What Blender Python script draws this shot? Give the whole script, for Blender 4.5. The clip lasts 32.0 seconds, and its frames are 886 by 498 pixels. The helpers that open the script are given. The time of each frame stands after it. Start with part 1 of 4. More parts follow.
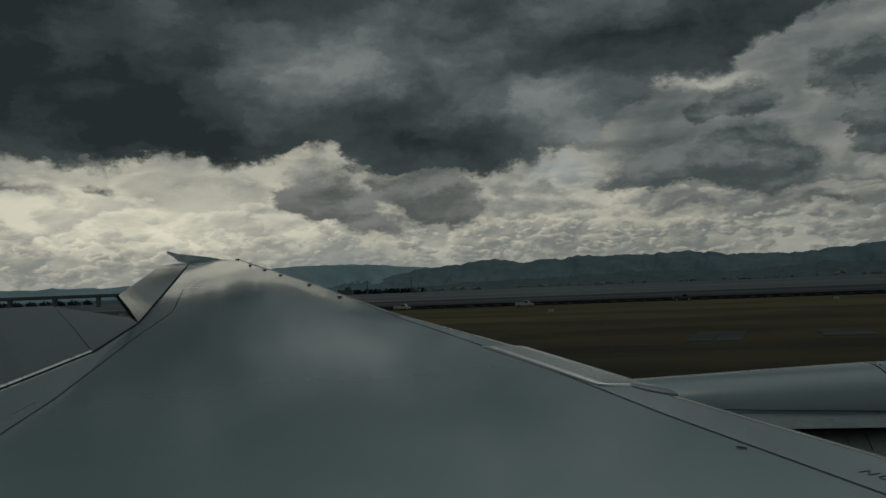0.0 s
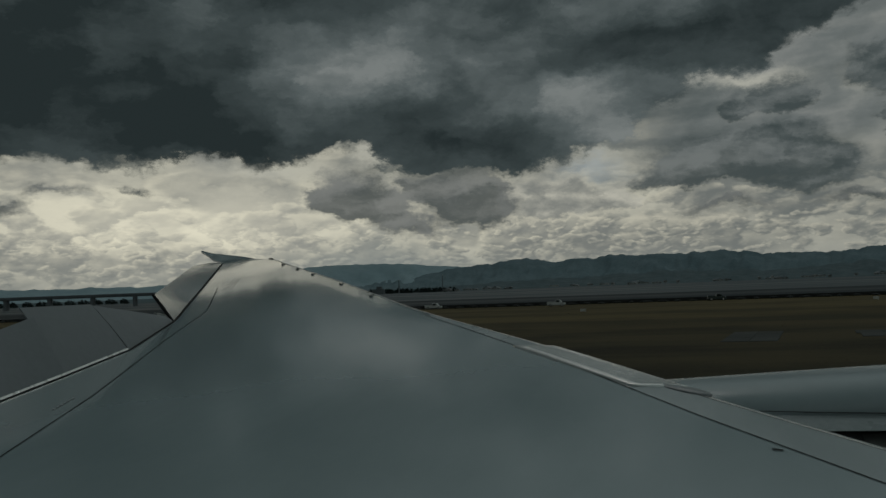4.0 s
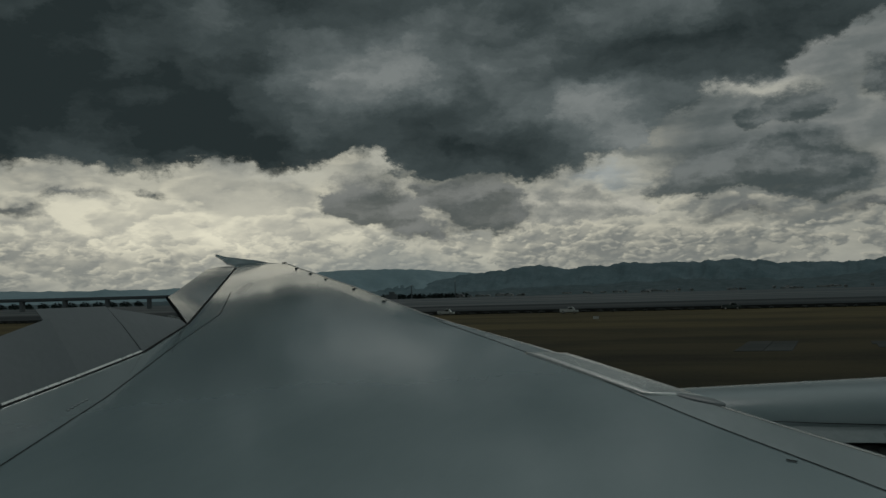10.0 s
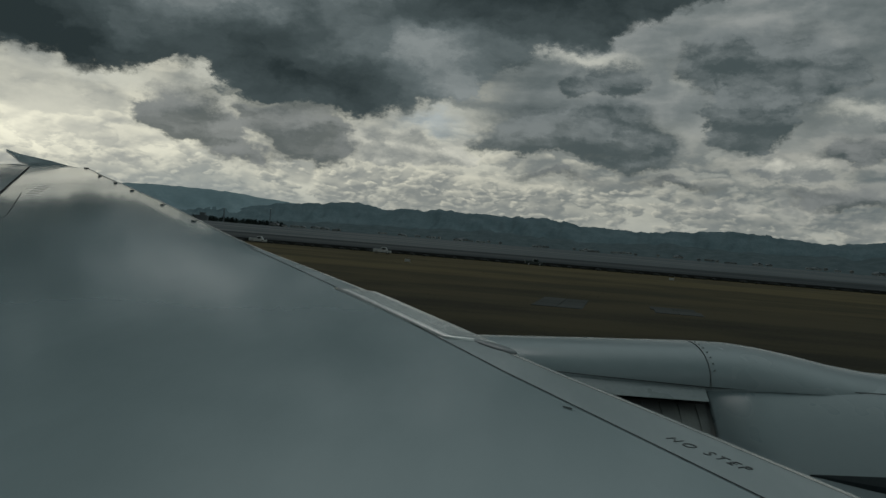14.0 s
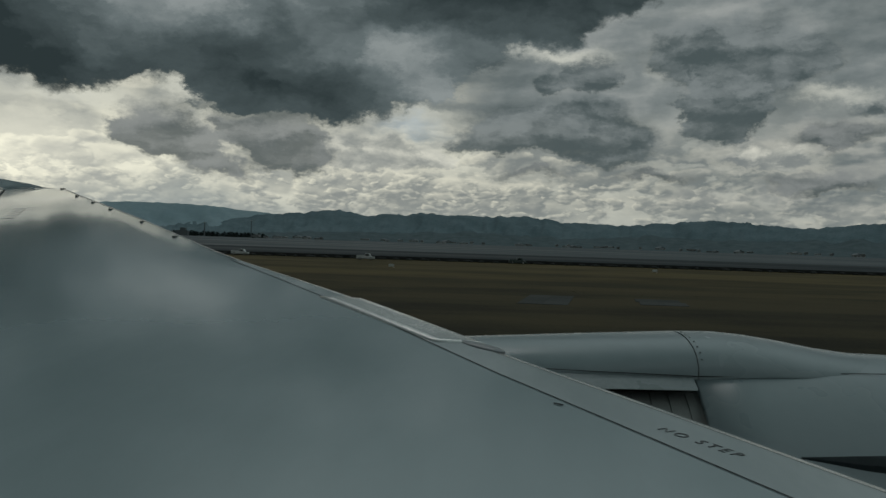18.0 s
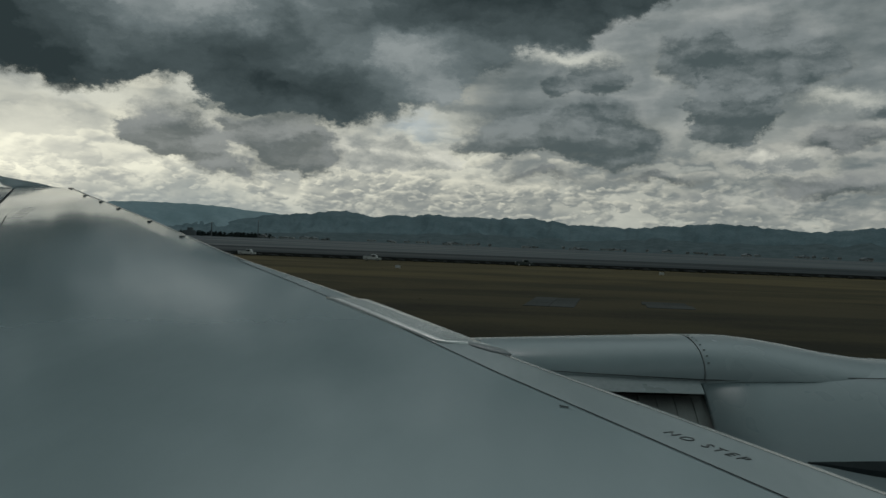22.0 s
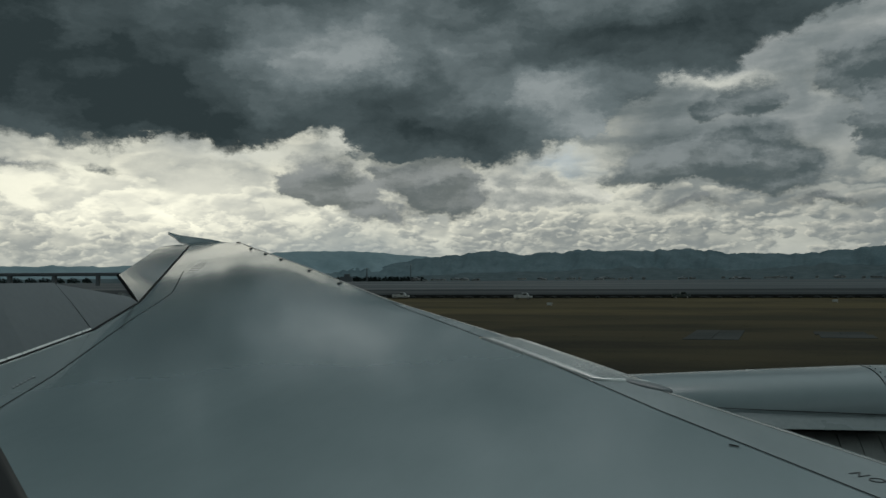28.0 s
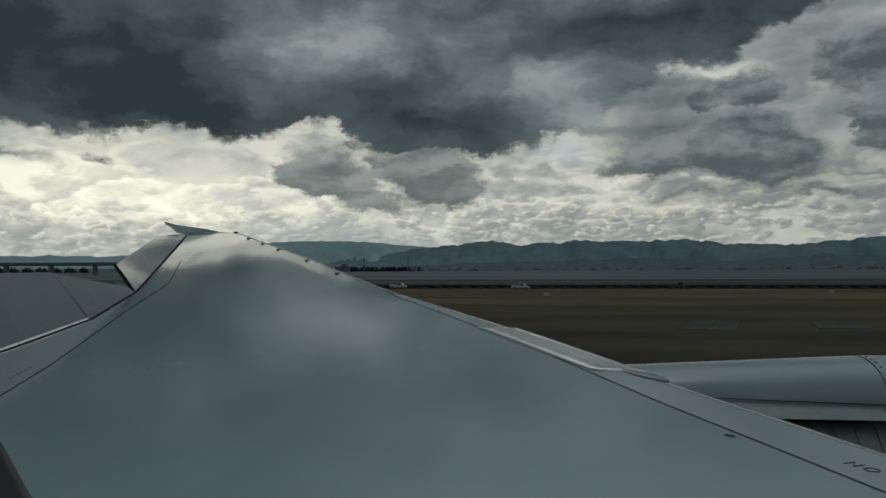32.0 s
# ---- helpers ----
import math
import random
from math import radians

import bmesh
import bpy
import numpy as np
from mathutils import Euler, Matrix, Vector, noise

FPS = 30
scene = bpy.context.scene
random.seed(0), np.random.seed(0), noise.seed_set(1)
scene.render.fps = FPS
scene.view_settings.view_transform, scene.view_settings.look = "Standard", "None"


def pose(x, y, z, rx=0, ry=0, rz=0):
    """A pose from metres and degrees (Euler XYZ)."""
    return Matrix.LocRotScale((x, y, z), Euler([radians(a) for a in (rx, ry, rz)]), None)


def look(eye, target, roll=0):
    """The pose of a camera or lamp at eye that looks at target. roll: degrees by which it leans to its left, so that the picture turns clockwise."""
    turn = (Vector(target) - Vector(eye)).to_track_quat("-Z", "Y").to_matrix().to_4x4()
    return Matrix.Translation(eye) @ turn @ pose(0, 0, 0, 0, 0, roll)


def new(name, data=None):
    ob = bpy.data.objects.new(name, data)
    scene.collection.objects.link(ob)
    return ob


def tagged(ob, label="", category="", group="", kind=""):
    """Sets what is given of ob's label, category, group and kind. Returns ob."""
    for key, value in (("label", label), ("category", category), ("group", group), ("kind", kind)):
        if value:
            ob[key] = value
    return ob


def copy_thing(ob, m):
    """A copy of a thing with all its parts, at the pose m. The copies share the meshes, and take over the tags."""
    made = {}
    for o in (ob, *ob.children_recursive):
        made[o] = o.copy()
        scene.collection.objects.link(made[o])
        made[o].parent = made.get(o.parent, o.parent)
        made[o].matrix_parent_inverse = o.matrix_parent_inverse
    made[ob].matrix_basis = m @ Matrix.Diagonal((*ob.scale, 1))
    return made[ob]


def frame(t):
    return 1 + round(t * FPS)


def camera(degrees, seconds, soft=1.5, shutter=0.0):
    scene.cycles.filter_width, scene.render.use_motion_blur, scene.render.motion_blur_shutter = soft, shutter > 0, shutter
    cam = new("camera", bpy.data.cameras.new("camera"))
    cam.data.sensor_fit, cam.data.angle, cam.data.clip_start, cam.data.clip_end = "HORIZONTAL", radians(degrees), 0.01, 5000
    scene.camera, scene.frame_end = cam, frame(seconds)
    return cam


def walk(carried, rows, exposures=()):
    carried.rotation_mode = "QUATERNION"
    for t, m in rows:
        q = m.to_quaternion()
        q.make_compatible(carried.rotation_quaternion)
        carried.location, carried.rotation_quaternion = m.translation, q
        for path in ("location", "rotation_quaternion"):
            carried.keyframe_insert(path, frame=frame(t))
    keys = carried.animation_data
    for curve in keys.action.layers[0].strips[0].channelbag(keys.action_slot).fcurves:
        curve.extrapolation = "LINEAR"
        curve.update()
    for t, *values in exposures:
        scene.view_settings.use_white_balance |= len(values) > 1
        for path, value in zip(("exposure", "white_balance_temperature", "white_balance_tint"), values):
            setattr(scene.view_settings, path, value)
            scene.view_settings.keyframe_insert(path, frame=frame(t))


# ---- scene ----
# ---------------------------------------------------------------- camera and its way
EYE = 5.6                      # metres from the ground to the passenger's eye
cam = camera(57.6, 32.0)
# seconds, place along the cabin, nearness to the window pane, turn about x, y, z
ROWS = (
    (0, 0, 0.033, 92.86, 2.22, 12.06), (0.5, 0, 0.033, 92.13, 1.4, 11.54), (1, 0, 0.033, 92.74, 1.98, 12.55),
    (2, 0, 0.033, 92.85, 2.22, 13.43), (3, 0, 0.033, 92.58, 2.86, 13.29), (3.5, 0, 0.033, 92.95, 2.23, 14.36),
    (5.5, 0, 0.033, 92.62, 1.74, 13.85), (6, 0, 0.033, 92.95, 1.75, 14.49), (6.5, 0, 0.033, 93.06, 1.78, 14.45),
    (7, 0, 0.033, 91.9, 2.21, 13.14), (7.5, 0, 0.033, 92.42, 1.92, 13.99), (8, 0, 0.033, 91.99, 2.13, 13.05),
    (8.5, 0, 0.033, 92.31, 1.66, 13.27), (9, 0, 0.033, 93.14, 1.87, 14.37), (9.5, 0, 0.033, 92.06, 1.21, 13.3),
    (10, 0, 0.033, 93.34, 1.53, 15.18), (10.5, 0, 0.033, 94.55, 1.89, 17.77), (11, 0, 0.033, 93.74, 1.68, 17.52),
    (11.5, 0, 0.033, 92.26, 0.8, 12.64), (12, 0, 0.033, 91.36, 0.83, 10.98), (12.5, 0, 0.022, 90.17, -2.94, 6.93),
    (13, 0, 0.011, 88.38, -4.43, -0.2), (13.5, 0, 0, 88.65, -4.95, 0.62), (14, 0, 0, 89.22, -4.74, 2.12),
    (14.5, 0, 0, 89.49, -3.5, 0.96), (16.5, 0, 0, 89.44, -2.1, 1.19), (17, 0, 0, 89.47, -1.98, 1.39),
    (17.5, 0, 0, 89.49, -1.71, 1.46), (18, 0, 0, 89.49, -1.88, 0.9), (18.5, 0, 0, 89.59, -1.83, 1.32),
    (19, 0, 0, 89.95, -1.76, 2.11), (19.5, 0, 0, 89.74, -1.88, 1.68), (20, 0, 0, 89.84, -2.19, 2.36),
    (20.5, 0, 0, 89.92, -1.89, 2.46), (21, 0, 0, 90.12, -1.73, 2.78), (21.5, 0, 0, 89.43, -2.2, 1.27),
    (22, 0, 0, 89.58, -2.23, 1.36), (22.5, 0, -0.002, 89.64, -2.21, 1.26), (23, 0, -0.003, 89.56, -2.54, 1.54),
    (23.5, -0.005, -0.005, 90.35, -3.2, 5.58), (24, -0.011, -0.006, 91.21, -2.84, 8.22), (24.5, -0.016, -0.008, 92.01, -2.65, 8.98),
    (25, -0.016, -0.008, 92.68, -1.64, 10.79), (25.5, -0.016, -0.008, 93.49, -0.84, 11.25), (27.5, 0, 0, 92.15, 0.34, 12.03),
    (28, 0, 0, 92.14, 0.32, 12.01), (28.5, 0, 0, 92.06, 0.26, 12.15), (29, 0, 0, 92.03, 0.34, 11.93),
    (29.5, 0, 0, 91.75, 0.31, 11.81), (30, 0, 0, 91.45, 0.14, 11.54), (30.5, 0, 0, 91.39, 0.02, 11.53),
    (31, 0, 0, 91.44, 0.36, 11.14), (31.5, 0, 0, 91.31, 0.12, 11.63), (32, 0, 0, 91.44, 0.25, 11.82)
)
EXPOSURES = ((0.0, -0.45, 6400, 9.5), (6.0, -0.40, 6400, 9.5), (9.0, -0.35, 6400, 9.5), (11.0, -0.38, 6400, 9.5), (12.5, -0.24, 6350, 9.5), (14.0, -0.06, 6250, 9), (17.0, 0.06, 6250, 9), (23.0, 0.15, 6220, 9),
             (28.0, 0.18, 6170, 9), (32.0, 0.2, 6170, 9))
walk(cam, [(t, pose(dx, dy, EYE, a, b, c)) for t, dx, dy, a, b, c in ROWS], EXPOSURES)

# ---------------------------------------------------------------- sky and sun
SUN_AZ, SUN_EL = -24.0, 54.0   # degrees; azimuth from straight out along the wing, towards the nose


class Nodes:
    """Short forms for building a node tree."""

    def __init__(self, tree):
        self.t = tree
        tree.nodes.clear()

    def add(self, kind, **sets):
        n = self.t.nodes.new(kind)
        for k, v in sets.items():
            if k == "operation":
                n.operation = v
            elif k == "noise_dimensions":
                n.noise_dimensions = v
            elif k == "blend_type":
                n.blend_type = v
            elif k == "data_type":
                n.data_type = v
            elif k == "interpolation_type":
                n.interpolation_type = v
        return n

    def plug(self, sock, v):
        if isinstance(v, bpy.types.NodeSocket):
            self.t.links.new(v, sock)
        elif v is not None:
            sock.default_value = v

    def m(self, op, a, b=None, c=None):
        n = self.add("ShaderNodeMath", operation=op)
        for s, v in zip(n.inputs, (a, b, c)):
            self.plug(s, v)
        return n.outputs[0]

    def smooth(self, v, lo, hi, out0=0.0, out1=1.0):
        n = self.add("ShaderNodeMapRange", interpolation_type="SMOOTHSTEP")
        for s, x in zip(n.inputs, (v, lo, hi, out0, out1)):
            self.plug(s, x)
        return n.outputs[0]

    def mix(self, f, a, b):
        n = self.add("ShaderNodeMix", data_type="RGBA")
        self.plug(n.inputs[0], f), self.plug(n.inputs[6], a), self.plug(n.inputs[7], b)
        return n.outputs[2]

    def xyz(self, x, y, z):
        n = self.add("ShaderNodeCombineXYZ")
        for s, v in zip(n.inputs, (x, y, z)):
            self.plug(s, v)
        return n.outputs[0]

    def noise(self, vec, scale, detail=4.0, rough=0.5, lac=2.0, distort=0.0):
        n = self.add("ShaderNodeTexNoise", noise_dimensions="3D")
        self.plug(n.inputs["Vector"], vec)
        n.inputs["Scale"].default_value, n.inputs["Detail"].default_value = scale, detail
        n.inputs["Roughness"].default_value, n.inputs["Lacunarity"].default_value = rough, lac
        n.inputs["Distortion"].default_value = distort
        return n.outputs["Fac"]

    def ramp(self, f, stops, mode="LINEAR"):
        n = self.add("ShaderNodeValToRGB")
        r = n.color_ramp
        r.interpolation = mode
        while len(r.elements) < len(stops):
            r.elements.new(0.5)
        for e, (p, v) in zip(r.elements, stops):
            e.position = p
            e.color = (v, v, v, 1) if isinstance(v, (int, float)) else (*v, 1)
        self.plug(n.inputs[0], f)
        return n.outputs[0]


def build_sky():
    world = bpy.data.worlds.new("overcast_sky")
    scene.world = world
    world.use_nodes = True
    N = Nodes(world.node_tree)
    coord = N.add("ShaderNodeTexCoord").outputs["Generated"]
    sep = N.add("ShaderNodeSeparateXYZ")
    N.plug(sep.inputs[0], coord)
    az = N.m("MULTIPLY", N.m("ARCTAN2", sep.outputs[0], sep.outputs[1]), 57.2958)
    el = N.m("MULTIPLY", N.m("ARCSINE", sep.outputs[2]), 57.2958)

    def at(fa, fe, seed, a=None, e=None):
        """Noise coordinates with fa, fe features per degree."""
        return N.xyz(N.m("MULTIPLY", az if a is None else a, fa), N.m("MULTIPLY", el if e is None else e, fe), seed)

    # ragged wandering of the coordinates, broad to fine, shared by all cloud outlines
    drift = N.add("ShaderNodeTexNoise", noise_dimensions="3D")
    N.plug(drift.inputs["Vector"], at(0.17, 0.27, 5.5))
    for k, v in (("Scale", 1.0), ("Detail", 8.0), ("Roughness", 0.66), ("Lacunarity", 2.1)):
        drift.inputs[k].default_value = v
    dsep = N.add("ShaderNodeSeparateXYZ")
    N.plug(dsep.inputs[0], drift.outputs["Color"])
    da, de = N.m("SUBTRACT", dsep.outputs[0], 0.5), N.m("SUBTRACT", dsep.outputs[1], 0.5)
    waz, wel = N.m("MULTIPLY_ADD", da, 8.0, az), N.m("MULTIPLY_ADD", de, 4.4, el)

    def gauss(a, e, w, h):
        """A soft ragged oval of sky round azimuth a and elevation e."""
        dx, dy = N.m("DIVIDE", N.m("SUBTRACT", waz, a), w), N.m("DIVIDE", N.m("SUBTRACT", wel, e), h)
        return N.m("EXPONENT", N.m("MULTIPLY", N.m("ADD", N.m("MULTIPLY", dx, dx), N.m("MULTIPLY", dy, dy)), -1.0))

    def heap(fa, fe, seed, a=None, e=None, detail=6.0):
        """Heaped cloud thickness: fractal noise with rounded heads."""
        p = at(fa, fe, seed, a, e)
        cell = N.add("ShaderNodeTexVoronoi")
        cell.feature = "F1"
        N.plug(cell.inputs["Vector"], p)
        cell.inputs["Scale"].default_value, cell.inputs["Detail"].default_value = 1.9, 1.0
        cell.inputs["Roughness"].default_value = 0.5
        d = cell.outputs["Distance"]
        return N.m("MULTIPLY_ADD", N.m("SUBTRACT", 0.80, d), 0.27, N.noise(p, 1.0, detail, 0.55, 2.1))

    glow = N.m("MINIMUM", N.m("ADD", gauss(-32.0, 5.2, 17.0, 4.0), N.m("ADD", N.m("MULTIPLY", gauss(-6.0, 6.4, 9.0, 2.6), 0.55), N.m("MULTIPLY", gauss(5.0, 3.0, 26.0, 1.9), 0.22))), 1.0)
    sky = N.add("ShaderNodeTexSky")
    sky.sky_type, sky.sun_disc = "NISHITA", False
    sky.sun_elevation, sky.sun_rotation = radians(SUN_EL), radians(SUN_AZ)
    blue = N.add("ShaderNodeVectorMath", operation="SCALE")
    N.plug(blue.inputs[0], sky.outputs[0])
    blue.inputs["Scale"].default_value = 0.06

    # bright gaps between the low clouds, cream towards the sun
    col = N.mix(glow, (0.37, 0.37, 0.325, 1), (0.98, 0.915, 0.715, 1))
    body_col = N.mix(glow, (0.145, 0.163, 0.159, 1), (0.40, 0.395, 0.355, 1))
    lit_col = N.mix(glow, (0.47, 0.45, 0.375, 1), (1.0, 0.93, 0.72, 1))
    # rows of heaped clouds, smaller towards the horizon; heads lit, bases grey
    relief = 0.0
    for fa, fe, seed, lo, hi, top, up_edge, share in ((0.085, 0.24, 9.1, 0.40, 0.56, 0.85, 40.0, 0.7), (0.22, 0.48, 4.4, 0.44, 0.53, 0.92, 9.5, 0.35), (0.46, 1.0, 12.7, 0.47, 0.56, 0.86, 6.0, 0.08)):
        a, e = N.m("MULTIPLY_ADD", da, 1.2, az), N.m("MULTIPLY_ADD", de, 0.6, el)
        n0 = heap(fa, fe, seed, a, e, 7.0)
        n1 = heap(fa, fe, seed, N.m("SUBTRACT", a, 0.10 / fa), N.m("ADD", e, 0.15 / fe), 4.0)
        lean = N.m("SUBTRACT", n0, n1)
        relief = N.m("MULTIPLY_ADD", lean, share, relief)
        # thin rims glow, thick bodies are dark
        light = N.m("MULTIPLY", N.smooth(lean, -0.07, 0.16), N.smooth(n0, hi + 0.14, hi - 0.02, 0.3, 1.0))
        c = N.mix(light, body_col, lit_col)
        cover = N.m("MULTIPLY", N.m("MULTIPLY", N.smooth(n0, lo, hi, 0.0, top), N.smooth(glow, 0.35, 1.0, 1.0, 0.62)), N.smooth(el, up_edge, up_edge * 0.6))
        col = N.mix(cover, col, c)
    # rain haze over the hills
    col = N.mix(N.smooth(el, 3.2, 0.9, 0.0, 0.40), col, N.mix(glow, (0.27, 0.285, 0.265, 1), (0.62, 0.61, 0.53, 1)))
    col = N.mix(N.m("MULTIPLY", gauss(-19.0, 2.0, 6.0, 1.5), 0.6), col, (0.30, 0.325, 0.31, 1))
    # thicker grey cover low towards the nose
    col = N.mix(N.m("MULTIPLY", N.smooth(waz, 8.0, 26.0, 0.0, 0.62), N.smooth(wel, 1.6, 3.4)), col, N.mix(N.smooth(relief, -0.05, 0.08), (0.145, 0.165, 0.163, 1), (0.31, 0.31, 0.285, 1)))
    # a pale blue gap above the lit heads
    col = N.mix(N.m("MULTIPLY", 0.4, gauss(-3.4, 8.2, 2.0, 0.7)), col, blue.outputs[0])

    # pale grey veil higher up towards the nose
    soft = N.noise(at(0.10, 0.19, 7.7, waz, wel), 1.0, 5.0, 0.5)
    veil_val = N.m("ADD", N.m("MULTIPLY_ADD", relief, 0.9, soft), N.m("MULTIPLY", gauss(11.0, 11.5, 4.5, 2.4), 0.16))
    veil = N.ramp(veil_val, [(0.34, (0.112, 0.132, 0.131)), (0.52, (0.175, 0.194, 0.190)), (0.74, (0.30, 0.308, 0.292))])
    col = N.mix(N.m("MULTIPLY", N.smooth(wel, 7.0, 10.5), N.smooth(waz, -3.0, 4.0, 0.0, 0.92)), col, veil)
    # thin bright breaks in the cover
    for a, e, w, h, k in ((6.6, 13.3, 2.6, 0.5, 0.75), (-18.2, 9.4, 1.2, 0.5, 0.8), (-26.5, 8.6, 4.0, 0.4, 0.6), (25.0, 10.0, 2.0, 0.5, 0.6), (13.2, 12.3, 0.8, 0.9, 0.35)):
        col = N.mix(N.m("MULTIPLY", gauss(a, e, w, h), k), col, (0.62, 0.60, 0.51, 1))

    inner = N.noise(at(0.30, 0.52, 6.1, waz, wel), 1.0, 7.0, 0.56)
    grain = N.m("MULTIPLY", N.m("SUBTRACT", inner, 0.5), 1.0)

    def group(clouds):
        """Depth inside ragged flat-based ovals: azimuth, elevation, half width, reach below, reach above; and the height within them."""
        best = rise = None
        for a, e, w, low, high in clouds:
            dx = N.m("DIVIDE", N.m("SUBTRACT", waz, a), w)
            h = N.m("SUBTRACT", wel, e)
            dy = N.m("ADD", N.m("DIVIDE", N.m("MAXIMUM", h, 0.0), high), N.m("DIVIDE", N.m("MINIMUM", h, 0.0), low))
            r = N.m("SQRT", N.m("ADD", N.m("MULTIPLY", dx, dx), N.m("MULTIPLY", dy, dy)))
            d = N.m("MULTIPLY", N.m("SUBTRACT", 1.0, r), 0.5 * (low + high))
            if best is None:
                best, rise = d, dy
            else:
                rise = N.m("MULTIPLY_ADD", N.smooth(N.m("SUBTRACT", d, best), -0.5, 0.5), N.m("SUBTRACT", dy, rise), rise)
                best = N.m("SMOOTH_MAX", best, d, 0.5)
        return best, N.m("MINIMUM", N.m("MAXIMUM", rise, -1.0), 1.0)

    def lay(col, clouds, dark, pale, most, edge=0.55, rim=0.5):
        """Lay a family of backlit clouds over the sky: dark flat bases, paler tops, light caught along thin edges."""
        depth, rise = group(clouds)
        depth = N.m("MULTIPLY_ADD", grain, 1.0, depth)
        tone = N.m("ADD", N.m("MULTIPLY_ADD", rise, 0.34, 0.44), N.m("ADD", N.m("MULTIPLY", grain, 2.5), N.m("MULTIPLY", relief, 2.0)))
        c = N.mix(N.smooth(tone, 0.0, 1.0), (*dark, 1), (*pale, 1))
        c = N.mix(N.m("MULTIPLY", glow, 0.20), c, (0.40, 0.395, 0.355, 1))
        c = N.mix(N.smooth(depth, edge, 0.0, 0.0, rim), c, lit_col)
        melt = N.smooth(rise, -0.3, 1.0, edge, edge * 2.6)
        return N.mix(N.smooth(N.m("DIVIDE", N.m("ADD", depth, 0.12), melt), 0.0, 1.0, 0.0, most), col, c)

    # lit heads under the deck's end
    col = lay(col, ((-6.4, 6.0, 4.6, 1.6, 2.0), (-2.0, 6.4, 2.0, 1.4, 1.2), (20.5, 5.9, 3.6, 0.8, 1.3)), (0.20, 0.212, 0.203), (0.66, 0.63, 0.53), 0.85, 0.4, 0.9)
    # grey middle clouds
    col = lay(col, ((-20.0, 6.4, 3.4, 1.6, 2.8), (-13.2, 6.7, 4.4, 2.2, 2.6), (-16.6, 4.6, 3.2, 0.8, 1.0), (-22.0, 7.3, 1.5, 0.8, 1.4), (-18.4, 5.2, 2.4, 0.7, 1.0), (-10.6, 5.6, 2.2, 0.9, 1.2), (-15.8, 7.6, 2.0, 1.1, 1.2), (13.8, 4.9, 3.4, 0.6, 0.8), (24.0, 4.7, 3.8, 0.8, 1.2), (5.0, 4.9, 3.6, 0.5, 0.6),
                    (24.5, 7.6, 3.0, 1.0, 1.6), (-43.5, 6.3, 2.8, 0.6, 0.8), (-39.6, 7.0, 2.0, 0.4, 0.6), (-35.4, 7.6, 1.7, 0.6, 0.8)), (0.066, 0.081, 0.081), (0.215, 0.223, 0.213), 0.95, 0.55, 0.25)

    # the dark deck overhead with its ragged lower edge: azimuth, elevation
    stops = [(-60, 8.0), (-46, 8.6), (-36, 9.2), (-30.5, 9.0), (-24.8, 9.0), (-19.4, 9.7), (-17.4, 8.3), (-14.0, 7.8), (-9.0, 7.5),
             (-7.6, 8.6), (-4.0, 8.8), (-0.5, 9.8), (2.0, 12.2), (4.0, 13.4), (8.0, 14.2), (13.0, 16.0), (24, 19.0), (38, 14.0), (60, 8.0)]
    edge = N.m("MULTIPLY", N.ramp(N.m("DIVIDE", N.m("ADD", waz, 60.0), 120.0), [((a + 60) / 120, e / 30) for a, e in stops]), 30.0)
    above = N.m("SUBTRACT", N.m("MULTIPLY_ADD", grain, 2.4, wel), edge)
    tone = N.noise(at(0.085, 0.16, 1.3, waz, wel), 1.0, 6.0, 0.5, 2.0)
    deck_val = N.m("ADD", N.smooth(tone, 0.25, 0.75, 0.0, 0.72), N.m("ADD", N.m("MULTIPLY", grain, 0.45), N.m("MULTIPLY", relief, 0.42)))
    # broad lighter and darker reaches of the deck: azimuth, elevation, width, height, change
    for a, e, w, h, k in ((-19.0, 15.0, 6.0, 2.4, 0.42), (-15.0, 18.2, 9.0, 3.2, 0.38), (-10.5, 9.6, 6.5, 2.2, -0.20), (1.0, 16.6, 9.0, 1.5, -0.32), (-5.0, 13.0, 5.0, 1.9, 0.42),
                          (-43.0, 16.0, 14.0, 7.0, -0.34), (-29.0, 11.5, 8.0, 2.0, -0.24), (20.0, 17.0, 9.0, 3.0, 0.25), (0.0, 10.6, 3.0, 1.2, 0.35)):
        deck_val = N.m("ADD", deck_val, N.m("MULTIPLY", gauss(a, e, w, h), k))
    deck_col = N.ramp(deck_val, [(0.0, (0.025, 0.035, 0.036)), (0.38, (0.062, 0.079, 0.080)), (0.70, (0.125, 0.147, 0.147)), (1.0, (0.25, 0.268, 0.26))])
    # unseen cover overhead: thinner, but darkened towards the tail to shape the wing's reflections
    crown = N.mix(N.smooth(az, -44.0, 2.0), (0.040, 0.055, 0.058, 1), (0.38, 0.445, 0.44, 1))
    crown = N.mix(N.m("MULTIPLY", N.smooth(tone, 0.35, 0.68, 0.0, 0.5), N.smooth(az, -40.0, -4.0)), crown, (0.40, 0.45, 0.44, 1))
    crown = N.mix(N.smooth(el, 50.0, 80.0), crown, (0.24, 0.295, 0.29, 1))
    # thin backlit cloud round the sun, added out of view to brighten the leading edge
    crown = N.mix(N.m("MULTIPLY", gauss(SUN_AZ + 6.0, SUN_EL - 4.0, 16.0, 12.0), 0.8), crown, (0.95, 0.92, 0.84, 1))
    deck_col = N.mix(N.smooth(el, 18.5, 36.0, 0.0, 0.92), deck_col, crown)
    deck_col = N.mix(N.m("MULTIPLY", N.smooth(above, 0.7, 0.0, 0.0, 0.30), N.m("ADD", glow, 0.15)), deck_col, lit_col)
